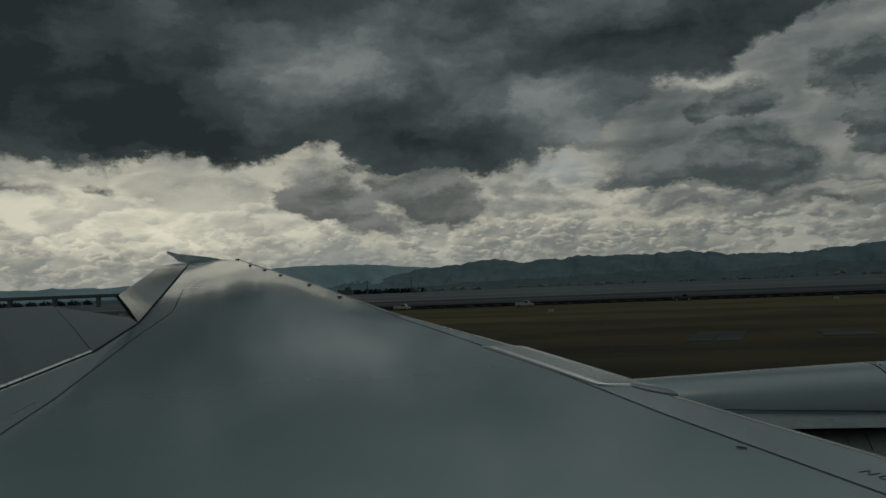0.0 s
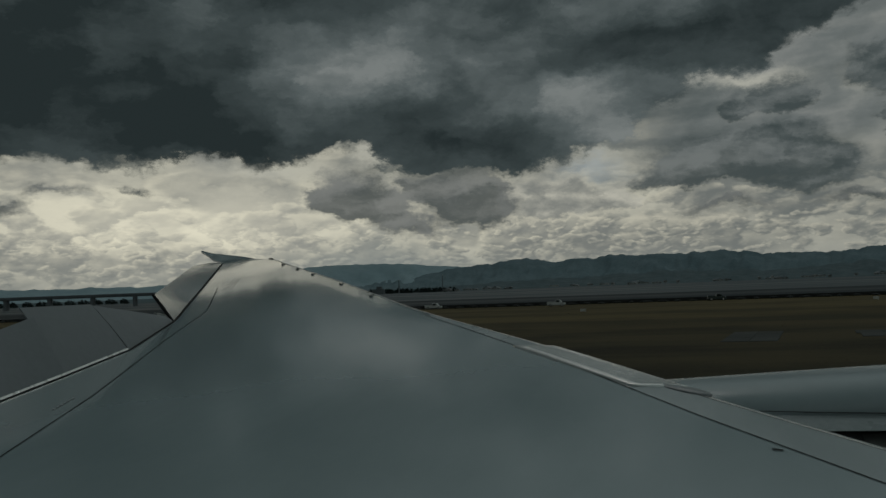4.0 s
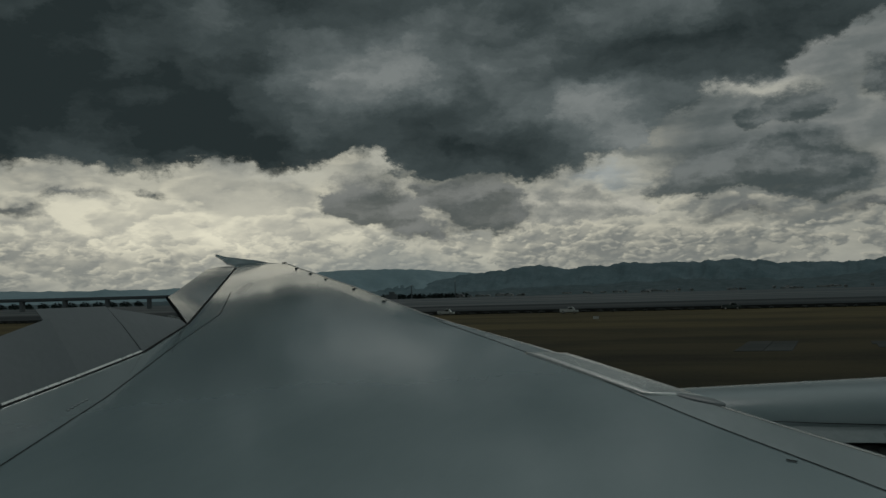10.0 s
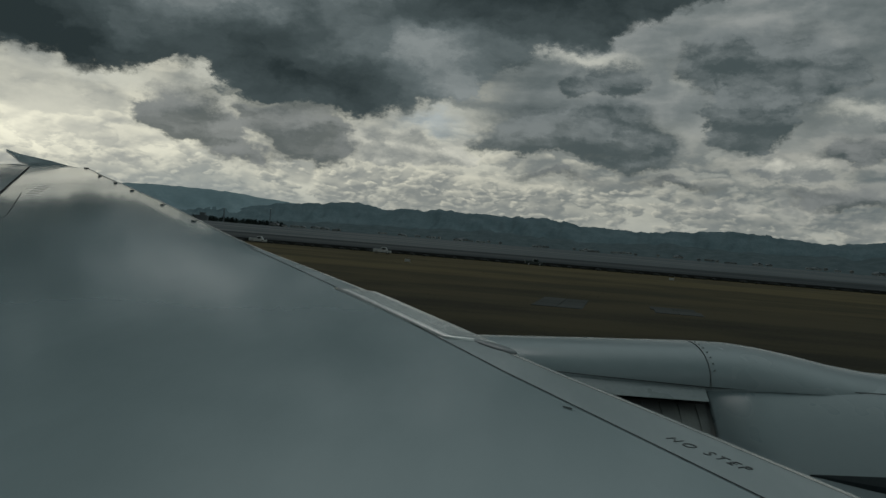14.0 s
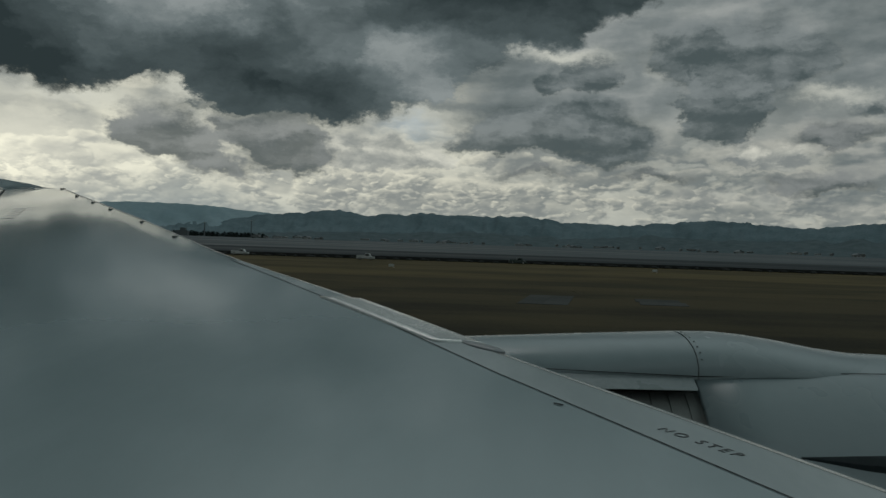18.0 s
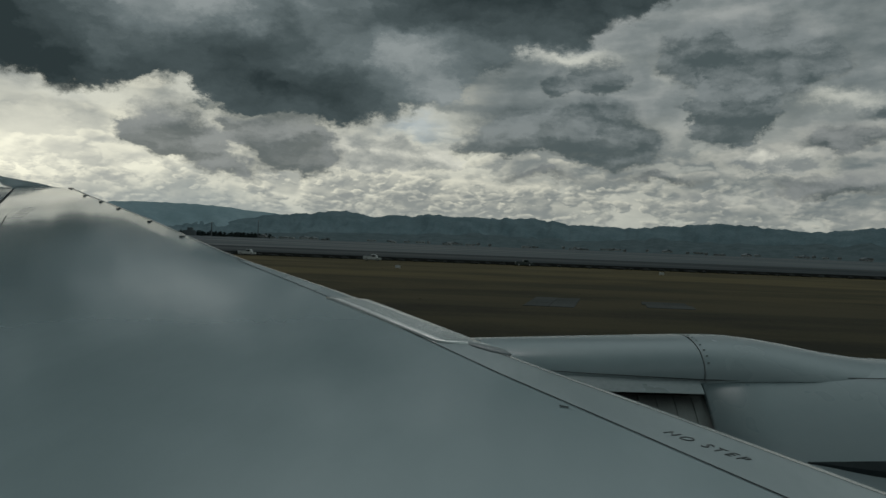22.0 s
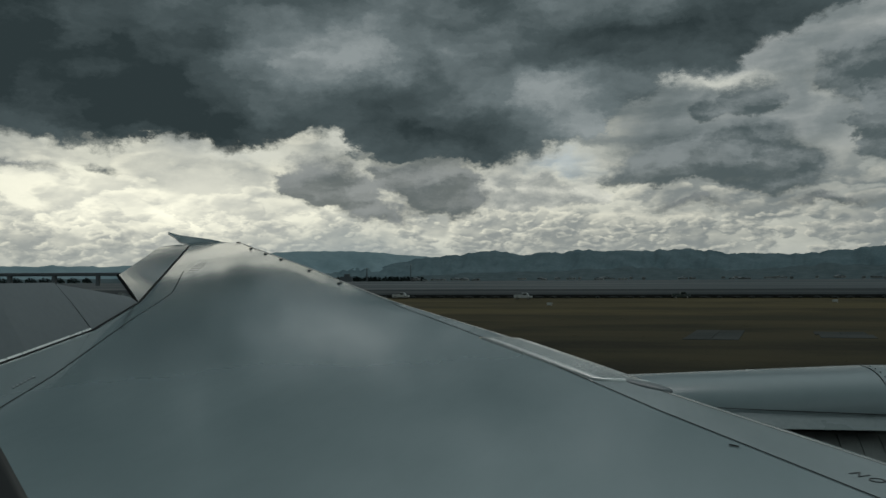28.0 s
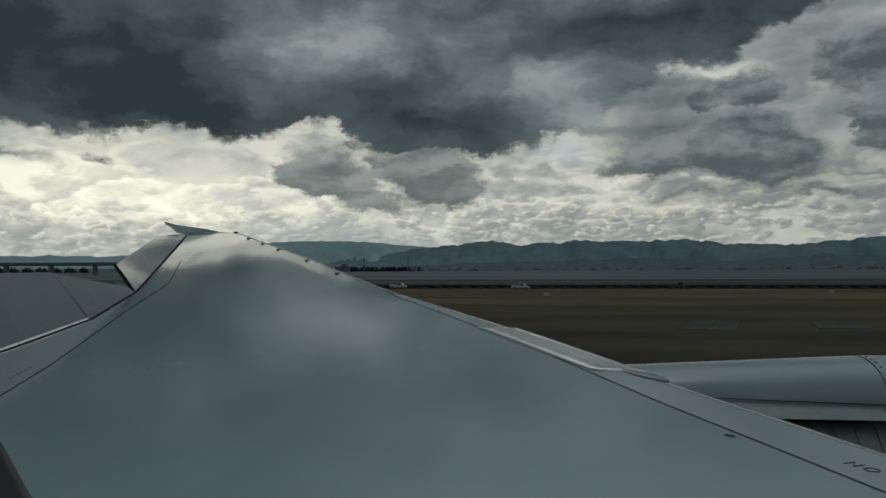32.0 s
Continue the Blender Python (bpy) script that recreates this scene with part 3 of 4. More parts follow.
slat_in = part("slat", slat_mesh(7.12, 9.05, 0.155, 0.40, 0.13), SLAT_PAINT, plane_ob, "worn pale leading edge slat section", smooth=True)
cap = bmesh.new()
bmesh.ops.create_icosphere(cap, subdivisions=3, radius=1.0)
cx, cy = 0.235, 7.045
run = Vector((-0.70, 0.70, 0.08)).normalized()
side = Vector((0.70, 0.70, 0.0)).normalized()
for v in cap.verts:
    taper = 0.35 + 0.65 * max(0.0, min(1.0, 0.5 - 0.5 * v.co.x)) ** 0.5
    v.co = Vector((cx, cy, plane_z(cy) - 0.005)) + run * (v.co.x * 0.30) + side * (v.co.y * 0.10 * taper) + Vector((0, 0, 1)) * (v.co.z * 0.035 * taper)
part("slat_end_cap", cap, FAIRING, slat_in, "grey rounded slat end fairing", smooth=True)

# small dark vents along the outer leading edge
for y in (14.34, 16.54, 18.96, 20.64, 22.65):
    x = le_x(y) - 0.12
    w = 0.09
    bm = bmesh.new()
    box_into(bm, x - 0.04, x + 0.02, y - w, y + w, top_z(x, y) - 0.02, top_z(x, y) + 0.008, 0.003)
    part("slat_vent", bm, SEAM, wing)
bm = box(-13.25, -13.12, 26.7, 26.82, plane_z(26.75) - 0.04, plane_z(26.75) + 0.022, 0.006)
part("tip_light", bm, SEAM, wing, "dark navigation light housing")

# stencils
def stencil(body, x, y, heading, size, parent):
    cu = bpy.data.curves.new("no_step_marking", "FONT")
    cu.body, cu.size, cu.align_x = body, size, "LEFT"
    cu.space_character = 1.4
    cu.shear = 0.25
    cu.extrude = 0.001
    cu.offset = -0.0003
    cu.materials.append(MARK)
    ob = new("no_step_marking", cu)
    ob.parent = parent
    u = Vector((math.cos(heading), math.sin(heading), 0))
    q = Vector((x, y, 0)) + u * 0.5
    u.z = (top_z(q.x, q.y) - top_z(x, y)) / 0.5
    u.normalize()
    n = Vector((0, 0, 1))
    w = n.cross(u)
    e = 0.12
    w.z = (top_z(x + w.x * e, y + w.y * e) - top_z(x, y)) / e
    w.normalize()
    n = u.cross(w)
    ob.matrix_basis = Matrix(((u.x, w.x, n.x, x), (u.y, w.y, n.y, y), (u.z, w.z, n.z, top_z(x, y) + 0.005), (0, 0, 0, 1)))
    ob["label"] = "worn black NO STEP stencil"
    return ob


stencil("NO STEP", 1.285, 5.03, math.atan2(-0.50, 0.42), 0.108, wing)
random.seed(4)
for x0, y0, x1, y1, n in ((-0.55, 7.87, -0.16, 7.40, 7), (-5.33, 6.33, -5.47, 6.80, 6)):
    for k in range(n):
        a = (k + 0.5) / n
        x, y = x0 + (x1 - x0) * a, y0 + (y1 - y0) * a
        part("stencil_bar", strip_on_wing([(x, y), (x + (x1 - x0) / n * 0.45, y + (y1 - y0) / n * 0.45)], 0.028, 0.006, 3), FADED_MARK, wing)
# short pale bars stencilled near the outer rear edge
for k in range(5):
    x, y = -9.15 - 0.20 * k, 16.3 + 0.48 * k
    part("stencil_bar", strip_on_wing([(x - 0.12, y), (x + 0.14, y + 0.02)], 0.06, 0.004, 2), WHITE, wing, "pale stencil bar")
part("fastener", strip_on_wing([(0.70, 5.46), (0.76, 5.43)], 0.025, 0.006, 3), SEAM, wing, "small dark drain fitting")

# spoilers: hinge from (y0) to (y1) on the rear edge, aft reach and rise at either end
def spoiler(y0, y1, r0, h0, r1, h1, thick=0.035):
    rows = []
    for i in range(25):
        k = i / 24
        y = y0 + (y1 - y0) * k
        x, z = te_x(y) + 0.02, plane_z(y) - 0.0
        r, h = r0 + (r1 - r0) * k, h0 + (h1 - h0) * k
        n = math.hypot(r, h)
        ox, oz = -h / n * thick, -r / n * thick
        up_side = [(x - r * s, y, z + h * s + 0.02 * math.sin(math.pi * s)) for s in (0, 0.12, 0.5, 0.9, 1.0)]
        low_side = [(px + ox * (1 - 0.75 * s), py, pz + oz * (1 - 0.75 * s)) for (px, py, pz), s in zip(up_side, (0, 0.12, 0.5, 0.9, 1.0))]
        rows.append(up_side + low_side[::-1])
    return skin(rows, close=True, caps=True)


for args in ((0.6, 6.47, 0.60, 0.50, 0.50, 0.54), (6.53, 7.86, 0.50, 0.54, 0.43, 0.67), (7.865, 9.33, 0.62, 0.78, 0.56, 0.62), (9.37, 11.80, 0.56, 0.60, 0.18, 0.10),
             (11.90, 24.3, 0.36, 0.45, 1.05, -0.02), (24.66, 25.2, 1.08, -0.04, 0.6, 0.0)):
    panel = part("spoiler", spoiler(*args), OUTER_SPOILER if args[0] > 11 else SPOILER_PAINT, plane_ob, "raised grey spoiler panel", smooth=True)
    panel.data.set_sharp_from_angle(angle=radians(35))
    if 6 < args[0] < 9:
        # the highlight along the hinge, put in as a pale strip
        edge_rows = []
        for k in range(13):
            y = args[0] + (args[1] - args[0]) * k / 12
            edge_rows.append([(te_x(y) + 0.030, y, plane_z(y) + 0.010), (te_x(y) + 0.012, y, plane_z(y) + 0.030)])
        part("edge_strip", skin(edge_rows), STEEL, panel, "pale strip painting the highlight along the spoiler hinge")
# dark hinge gap in front of the spoilers
part("hinge_gap", strip_on_wing([(te_x(y) + 0.045, y) for y in (0.6, 5.8, 7.7, 9.35, 11.85, 12.91, 14.39, 15.6, 16.93, 18.4, 19.97, 22.0, 24.3)], 0.05, 0.006, 4), SEAM, wing, "dark spoiler hinge gap")
# rib at the inner end of the outer spoiler, its shade put in as black
hx, hy, hz = te_x(11.88), 11.88, plane_z(11.88)
rib = [[(x + 0.01, hy - 0.02, z + 0.015), (x + 0.01, hy + 0.01, z + 0.015), (x - 0.015, hy + 0.01, z - 0.02), (x - 0.015, hy - 0.02, z - 0.02)] for x, z in ((hx, hz), (hx - 0.36, hz + 0.45))]
part("spoiler_end_rib", skin(rib, close=True, caps=True), SEAM, plane_ob, "rib closing the spoiler end, its shade painted black")
# lit actuator rod between two spoilers
rod = bmesh.new()
bmesh.ops.create_cone(rod, cap_ends=True, segments=14, radius1=0.05, radius2=0.05, depth=0.55)
bmesh.ops.transform(rod, matrix=look((-8.0, 12.3, plane_z(12.3) - 0.02), (-8.6, 12.3, plane_z(12.3) + 0.16)), verts=rod.verts)
part("actuator_rod", rod, STEEL, plane_ob, "pale metal actuator rod", smooth=True)

# flaps hanging low behind the rear edge
def flap(y0, y1, drop):
    rows = []
    for i in range(7):
        y = y0 + (y1 - y0) * i / 6
        c = 1.9 - 0.055 * y
        x, z = te_x(y) - 0.08, plane_z(y) - 0.22
        prof = [(0, 0), (0.12, 0.06), (0.5, 0.03), (1.0, -0.06), (1.0, -0.075), (0.5, -0.09), (0.1, -0.1)]
        ca, sa = math.cos(radians(drop)), math.sin(radians(drop))
        rows.append([(x - c * (px * ca + pz * sa), y, z + c * (-px * sa + pz * ca)) for px, pz in prof])
    return skin(rows, close=True, caps=True)


part("flap", flap(0.6, 9.2, 28), WING_PAINT, plane_ob, "lowered grey inboard flap")
part("flap", flap(9.5, 17.0, 26), WING_PAINT, plane_ob, "lowered grey outboard flap")
part("aileron", flap(17.2, 24.8, 6), WING_PAINT, plane_ob, "grey aileron")

# ---------------------------------------------------------------- engine under the wing
EY, EZ, ER = 7.6, EYE - 2.65, 1.71


def revolve(prof, a0=0, a1=360, n=48):
    """Skin round the engine's axis: prof is (x, radius)."""
    rows = []
    full = a1 - a0 >= 360
    for x, r in prof:
        rows.append([(x, EY + r * math.sin(radians(a0 + (a1 - a0) * k / n)), EZ + r * math.cos(radians(a0 + (a1 - a0) * k / n))) for k in range(n if full else n + 1)])
    return skin(rows, close=full)


cowl_prof = [(2.08, ER - 0.06), (2.08, ER), (2.6, ER + 0.015), (3.4, ER + 0.02), (4.4, ER + 0.0), (5.2, ER - 0.05), (5.8, ER - 0.13), (6.2, ER - 0.24), (6.38, ER - 0.34), (6.36, ER - 0.42), (6.1, ER - 0.46), (5.4, ER - 0.44)]
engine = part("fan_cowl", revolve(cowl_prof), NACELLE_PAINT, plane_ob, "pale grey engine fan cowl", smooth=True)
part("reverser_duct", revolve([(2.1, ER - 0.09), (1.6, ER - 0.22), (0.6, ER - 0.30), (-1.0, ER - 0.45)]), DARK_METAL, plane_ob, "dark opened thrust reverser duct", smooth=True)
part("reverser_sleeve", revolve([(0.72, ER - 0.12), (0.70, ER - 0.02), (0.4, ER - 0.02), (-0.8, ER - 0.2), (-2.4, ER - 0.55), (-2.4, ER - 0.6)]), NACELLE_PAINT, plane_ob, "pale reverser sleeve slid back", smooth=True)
part("core_nozzle", revolve([(-2.0, ER - 0.75), (-3.2, ER - 0.9), (-4.2, ER - 1.15), (-4.2, ER - 1.2)]), DARK_METAL, plane_ob, smooth=True)
part("fan_face", revolve([(5.45, ER - 0.44), (5.4, 0.35), (5.75, 0.02)]), DARK_METAL, plane_ob, smooth=True)
for gx in (1.95, 1.8, 1.65, 1.5, 1.35, 1.2, 1.05, 0.9):
    part("cascade_vane", revolve([(gx, ER - 0.24), (gx + 0.03, ER - 0.09), (gx + 0.036, ER - 0.09)], -90, -28, 24), CASCADE, plane_ob)
part("cascade_cover", revolve([(2.06, ER - 0.10), (1.4, ER - 0.105), (0.74, ER - 0.11)], -95, -27, 24), CASCADE, plane_ob, "dark olive grey cascade panel", smooth=True)
# fixed beam under the pylon
part("reverser_beam", revolve([(2.06, ER + 0.01), (1.0, ER - 0.01), (-0.5, ER - 0.12)], -30.5, -22, 8), BEAM, plane_ob, smooth=True)


# pylon fairing: rounded ridge from the wing over the engine
def pylon_ring(x, crest, half, foot, power=0.7):
    ring = []
    for k in range(17):
        a = math.pi * k / 16
        w = half * -math.cos(a)
        h = foot + (crest - foot) * max(math.sin(a), 0.0) ** power
        ring.append((x, EY + w, EYE + h))
    return ring


AFT = ((-1.5, -0.98, 0.62, -1.4), (0.2, -0.885, 0.66, -1.30), (1.2, -0.825, 0.70, -1.19), (2.10, -0.775, 0.72, -1.105))
FORE = ((2.115, -0.775, 0.72, -1.105, 0.7), (2.3, -0.768, 0.715, -1.09, 0.75), (2.48, -0.765, 0.71, -1.076, 0.85), (2.75, -0.785, 0.70, -1.066, 1.0), (3.05, -0.825, 0.68, -1.058, 1.25), (3.4, -0.885, 0.62, -1.045, 1.5), (3.7, -0.920, 0.54, -1.04, 1.6), (4.0, -0.945, 0.36, -1.04, 1.6))
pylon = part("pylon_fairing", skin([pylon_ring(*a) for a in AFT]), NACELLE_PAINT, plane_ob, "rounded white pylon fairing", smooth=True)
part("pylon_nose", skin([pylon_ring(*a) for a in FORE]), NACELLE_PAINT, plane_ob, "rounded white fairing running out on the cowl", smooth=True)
# riveted band at the fairing joint and seam along its foot
band = [[(x, y, z + 0.004) for x, y, z in pylon_ring(x0, -0.772, 0.725, -1.105)] for x0 in (2.104, 2.112)]
part("fairing_joint", skin(band), MID_GREY, pylon, "dark riveted joint")
for k in range(2, 9):
    x, y, z = pylon_ring(2.145, -0.774, 0.722, -1.1)[k]
    part("rivet", box(x - 0.006, x + 0.007, y - 0.008, y + 0.004, z - 0.005, z + 0.006), MID_GREY, pylon)
foot = [(-1.0, -1.37), (0.2, -1.30), (1.2, -1.19), (2.1, -1.105), (2.48, -1.08), (2.75, -1.08), (3.05, -1.08), (3.4, -1.08), (4.2, -1.08), (5.0, -1.1)]
rows = []
for x, z in foot:
    fy = EY - float(np.interp(x, (-1.5, 0.2, 1.2, 2.1, 2.48, 2.75, 3.05, 3.4, 4.2), (0.62, 0.66, 0.70, 0.72, 0.70, 0.67, 0.64, 0.60, 0.56)))
    fz = max(EYE + z, EZ + math.sqrt(max((ER + 0.02) ** 2 - (fy - EY) ** 2, 0.0)))
    rows.append([(x, fy + 0.002, fz + 0.007), (x, fy - 0.007, fz + 0.001)])
part("foot_seam", skin(rows), SEAM, pylon, "dark seam along the fairing's foot")
# dark wedge on the cowl's side, built as a thin projecting fin
rows = []
for x, h in ((2.72, 0.005), (3.2, 0.07), (3.8, 0.15), (4.5, 0.22), (4.6, 0.02)):
    ring = []
    for ang, rr in ((-51.5, ER + 0.015), (-51.5, ER + h + 0.02), (-51.9 - 22 * h, ER + h * 0.8), (-52.5 - 28 * h, ER + 0.015)):
        ring.append((x, EY + rr * math.sin(radians(ang)), EZ + rr * math.cos(radians(ang))))
    rows.append(ring)
part("strake", skin(rows, close=True, caps=True), COWL_WEDGE, plane_ob, "dark wedge standing out from the cowl's side")

# ---------------------------------------------------------------- main landing gear under the wing root
for gx in (-3.6, -2.2):
    for gy in (1.6, 2.8):
        bm = bmesh.new()
        bmesh.ops.create_cone(bm, cap_ends=True, segments=24, radius1=0.62, radius2=0.62, depth=0.45, matrix=Matrix.Translation((gx, gy, 0.68)) @ Matrix.Rotation(radians(90), 4, "X"))
        part("gear_wheel", bm, TYRE, plane_ob)
bm = bmesh.new()
bmesh.ops.create_cone(bm, cap_ends=True, segments=16, radius1=0.17, radius2=0.17, depth=3.0, matrix=Matrix.Translation((-2.9, 2.2, 2.1)))
part("gear_strut", bm, STEEL, plane_ob)
part("gear_beam", box(-3.7, -2.1, 2.08, 2.32, 0.58, 0.8, 0.03), STEEL, plane_ob)
for gx in (-3.6, -2.2):
    part("gear_axle", box(gx - 0.08, gx + 0.08, 1.5, 2.9, 0.6, 0.76, 0.02), STEEL, plane_ob)

# ---------------------------------------------------------------- fuselage side, cabin wall and window
TUBE_R, TUBE_Y, TUBE_Z = 2.90, -2.66, EYE - 0.55


def tube(r, x0, x1, hole):
    """The fuselage as a tube along x, left open round the window."""
    xs = [x0, -6, -3, -1.2, -0.45, 0.45, 1.2, 3, 6, x1]
    angs = list(range(0, 360, 6))
    bm = bmesh.new()
    vs = [[bm.verts.new((x, TUBE_Y + r * math.cos(radians(a)), TUBE_Z + r * math.sin(radians(a)))) for a in angs] for x in xs]
    for i in range(len(xs) - 1):
        for j in range(len(angs)):
            if hole and i == 4 and (angs[j] in (0, 6, 12, 18)):
                continue
            k = (j + 1) % len(angs)
            bm.faces.new((vs[i][j], vs[i][k], vs[i + 1][k], vs[i + 1][j]))
    bm.faces.new(vs[0])
    bm.faces.new(vs[-1][::-1])
    return bm


part("fuselage_skin", tube(TUBE_R, -14, 12, True), SKIN, plane_ob, "white fuselage skin", smooth=True)
part("cabin_lining", tube(TUBE_R - 0.12, -13.8, 11.8, True), CABIN, plane_ob, "cabin lining, its unlit darkness put into the colour", smooth=True)


def window_ring(grow, y, n=12):
    """Outline of the window opening in the wall at y."""
    x0, x1, z0, z1, r = -0.183 - grow, 0.161 + grow, -0.123 - grow, 0.35 + grow, 0.169 + grow
    pts = []
    for cx, cz, a0 in ((x1 - r, z1 - r, 0), (x0 + r, z1 - r, 90), (x0 + r, z0 + r, 180), (x1 - r, z0 + r, 270)):
        for k in range(n + 1):
            a = radians(a0 + 90 * k / n)
            pts.append((cx + r * math.cos(a), y, EYE + cz + r * math.sin(a)))
    return pts


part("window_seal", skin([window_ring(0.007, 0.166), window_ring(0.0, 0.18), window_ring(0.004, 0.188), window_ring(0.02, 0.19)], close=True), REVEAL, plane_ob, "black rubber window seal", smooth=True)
part("window_reveal", skin([window_ring(0.05, 0.08), window_ring(0.03, 0.11), window_ring(0.014, 0.15), window_ring(0.007, 0.165)], close=True), CABIN, plane_ob, "window reveal painted dark like the unlit cabin", smooth=True)


def wall_plate(grow, y):
    """The flat wall round the window, from the opening out to a rectangle."""
    inner = window_ring(grow, y)
    outer = []
    cx, cz = -0.015, EYE + 0.1
    for x, _, z in inner:
        dx, dz = x - cx, z - cz
        k = min(0.47 / max(abs(dx), 1e-6), 0.80 / max(abs(dz), 1e-6))
        outer.append((cx + dx * k, y, cz + dz * k))
    return skin([inner, outer], close=True)


part("window_wall", wall_plate(0.02, 0.19), SKIN, plane_ob)
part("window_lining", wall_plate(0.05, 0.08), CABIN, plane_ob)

# ---------------------------------------------------------------- ground, seawall, water
def sheet(name, pts, z, mat, label, kind="structure", category=""):
    bm = bmesh.new()
    bm.faces.new([bm.verts.new((x, y, z)) for x, y in pts])
    return tagged(part(name, bm, mat), label, category or name, kind=kind)


GROUND_EDGE = 232.0
bm = bmesh.new()
xs = [-4800, -1500, -600] + list(range(-300, 301, 10)) + [600, 1500, 4800]
ys = [-3000, -400, 0, 36] + list(range(44, 229, 8)) + [GROUND_EDGE]
rows = []
for y in ys:
    rows.append([(x, y, (0.10 * noise.noise((x * 0.03, y * 0.05, 0)) if 44 < y < 225 and abs(x) < 300 else 0.0)) for x in xs])
bm = skin(rows)
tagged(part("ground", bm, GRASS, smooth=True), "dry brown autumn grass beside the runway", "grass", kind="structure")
sheet("runway", [(-2500, -32), (2500, -32), (2500, 34), (-2500, 34)], 0.06, ASPHALT, "dark grey runway asphalt under the aircraft", category="runway")
sheet("water", [(-4900, GROUND_EDGE + 4), (4900, GROUND_EDGE + 4), (4900, 4900), (-4900, 4900)], -3.5, WATER, "grey rippled bay water under a dark sky", category="water")

sheet("water_inshore", [(-4800, GROUND_EDGE + 5), (4800, GROUND_EDGE + 5), (4800, 690), (-4800, 690)], -3.44, INSHORE, "darker ruffled water close to the seawall", category="water")

# ---------------------------------------------------------------- hills beyond the bay
FAR_RIDGE = ((-60, 1.0), (-46, 1.05), (-40, 0.95), (-34, 0.95), (-30, 1.2), (-26, 1.75), (-22, 2.0), (-18, 2.0), (-15, 1.75), (-12, 1.5), (0, 1.5), (30, 1.4), (60, 1.2))
NEAR_RIDGE = ((-60, 0.2), (-30, 0.25), (-24, 0.45), (-19, 0.85), (-15.5, 1.15), (-13.4, 1.45), (-11, 1.75), (-8.8, 2.0), (-6, 1.7), (-2.7, 1.95),
              (0.5, 1.9), (4.9, 1.95), (7, 1.7), (11.9, 1.5), (16.7, 2.0), (19.6, 1.9), (23.5, 1.6), (27, 2.0), (34, 2.2), (60, 2.0))
FOOT_RIDGE = ((-60, 0.1), (-16, 0.15), (-10, 0.45), (-4, 0.55), (2, 0.75), (8, 0.5), (13, 0.8), (20, 0.7), (26, 0.9), (40, 0.8), (60, 0.7))


def hill(name, dist, ridge, seed, mat, label, step, rugged=1.0, az0=-58.0, az1=58.0):
    """A ridge of hills rising from the far shore, with spurs and gullies on its slope."""
    n = int((az1 - az0) / step)
    rows = []
    depth = 16
    for j in range(depth + 1):
        row = []
        f = j / depth
        for i in range(n + 1):
            a = az0 + (az1 - az0) * i / n
            spur = noise.noise((a * 0.9 + f * 1.6, seed + 2, f * 2.2)) + 0.6 * noise.noise((a * 2.4 - f * 2.5, seed + 5, f * 4.0)) + 0.3 * noise.noise((a * 6.0, seed + 8, f * 8.0))
            d = dist - (1 - f) * dist * 0.11
            top = float(np.interp(a, [q[0] for q in ridge], [q[1] for q in ridge]))
            rag = 0.16 * noise.noise((a * 0.7, seed, 0)) + 0.10 * noise.noise((a * 2.1, seed + 4, 0)) + 0.05 * noise.noise((a * 6.0, seed + 9, 0)) + 0.022 * noise.noise((a * 19.0, seed + 7, 0))
            h = EYE + dist * math.tan(radians(max(top + rag * rugged * min(1.0, top), 0.03)))
            z = -4 + (h + 4) * (f ** 1.1 + 0.55 * spur * f * (1 - f))
            row.append((d * math.sin(radians(a)), d * math.cos(radians(a)), z))
        rows.append(row)
    return tagged(part(name, skin(rows), mat, smooth=True), label, "hills", kind="structure")


hill("backdrop_far_hills", 4780, FAR_RIDGE, 8.0, HILL_FAR_HAZED, "far hills behind the bay, haze painted pale into their colour", 0.3, 0.7)
hill("backdrop_hills", 4600, NEAR_RIDGE, 3.0, HILL_NEAR_HAZED, "wooded hills across the bay, painted bluish with distance haze", 0.12)
hill("backdrop_foothills", 4260, FOOT_RIDGE, 5.0, HILL_FOOT_HAZED, "low wooded foothills along the far shore, haze in their colour", 0.2, 1.6)

# ---------------------------------------------------------------- far shore: town, trees, stacks
SHORE = 3690.0


def at_shore(az, dist=SHORE):
    return dist * math.sin(radians(az)), dist * math.cos(radians(az))


def building(name, w, d, h, label):
    b = thing(name, 0, 0, -3.0, label, "building", "buildings on the far shore")
    part("wall", box(-w / 2, w / 2, -d / 2, d / 2, 0, h), TOWN, b)
    bm = bmesh.new()
    rows = [[(-w / 2 - 1, y, h), (0, y, h + w * 0.16), (w / 2 + 1, y, h)] for y in (-d / 2 - 1, d / 2 + 1)]
    part("roof", skin(rows), ROOF, b)
    for k in range(3):
        x = -w / 2 + w * (k + 0.5) / 3
        part("window", box(x - w * 0.08, x + w * 0.08, -d / 2 - 0.3, -d / 2 + 0.2, h * 0.35, h * 0.65), GLASS_DARK, b)
    return b


kinds = [building("town_building", 24, 14, 6, "pale low building on the far shore"), building("town_building", 12, 10, 10, "pale grey block on the far shore"),
         building("town_building", 42, 18, 7, "long pale warehouse on the far shore")]
random.seed(11)
spots = [random.uniform(-14, 34) for _ in range(64)]
for i, a in enumerate(spots):
    x, y = at_shore(a, SHORE + random.uniform(0, 90))
    m = pose(x, y, -3.0 + random.uniform(0, 5), 0, 0, random.uniform(-25, 25))
    if i < 3:
        kinds[i].matrix_basis = m
    else:
        copy_thing(kinds[i % 3], m)


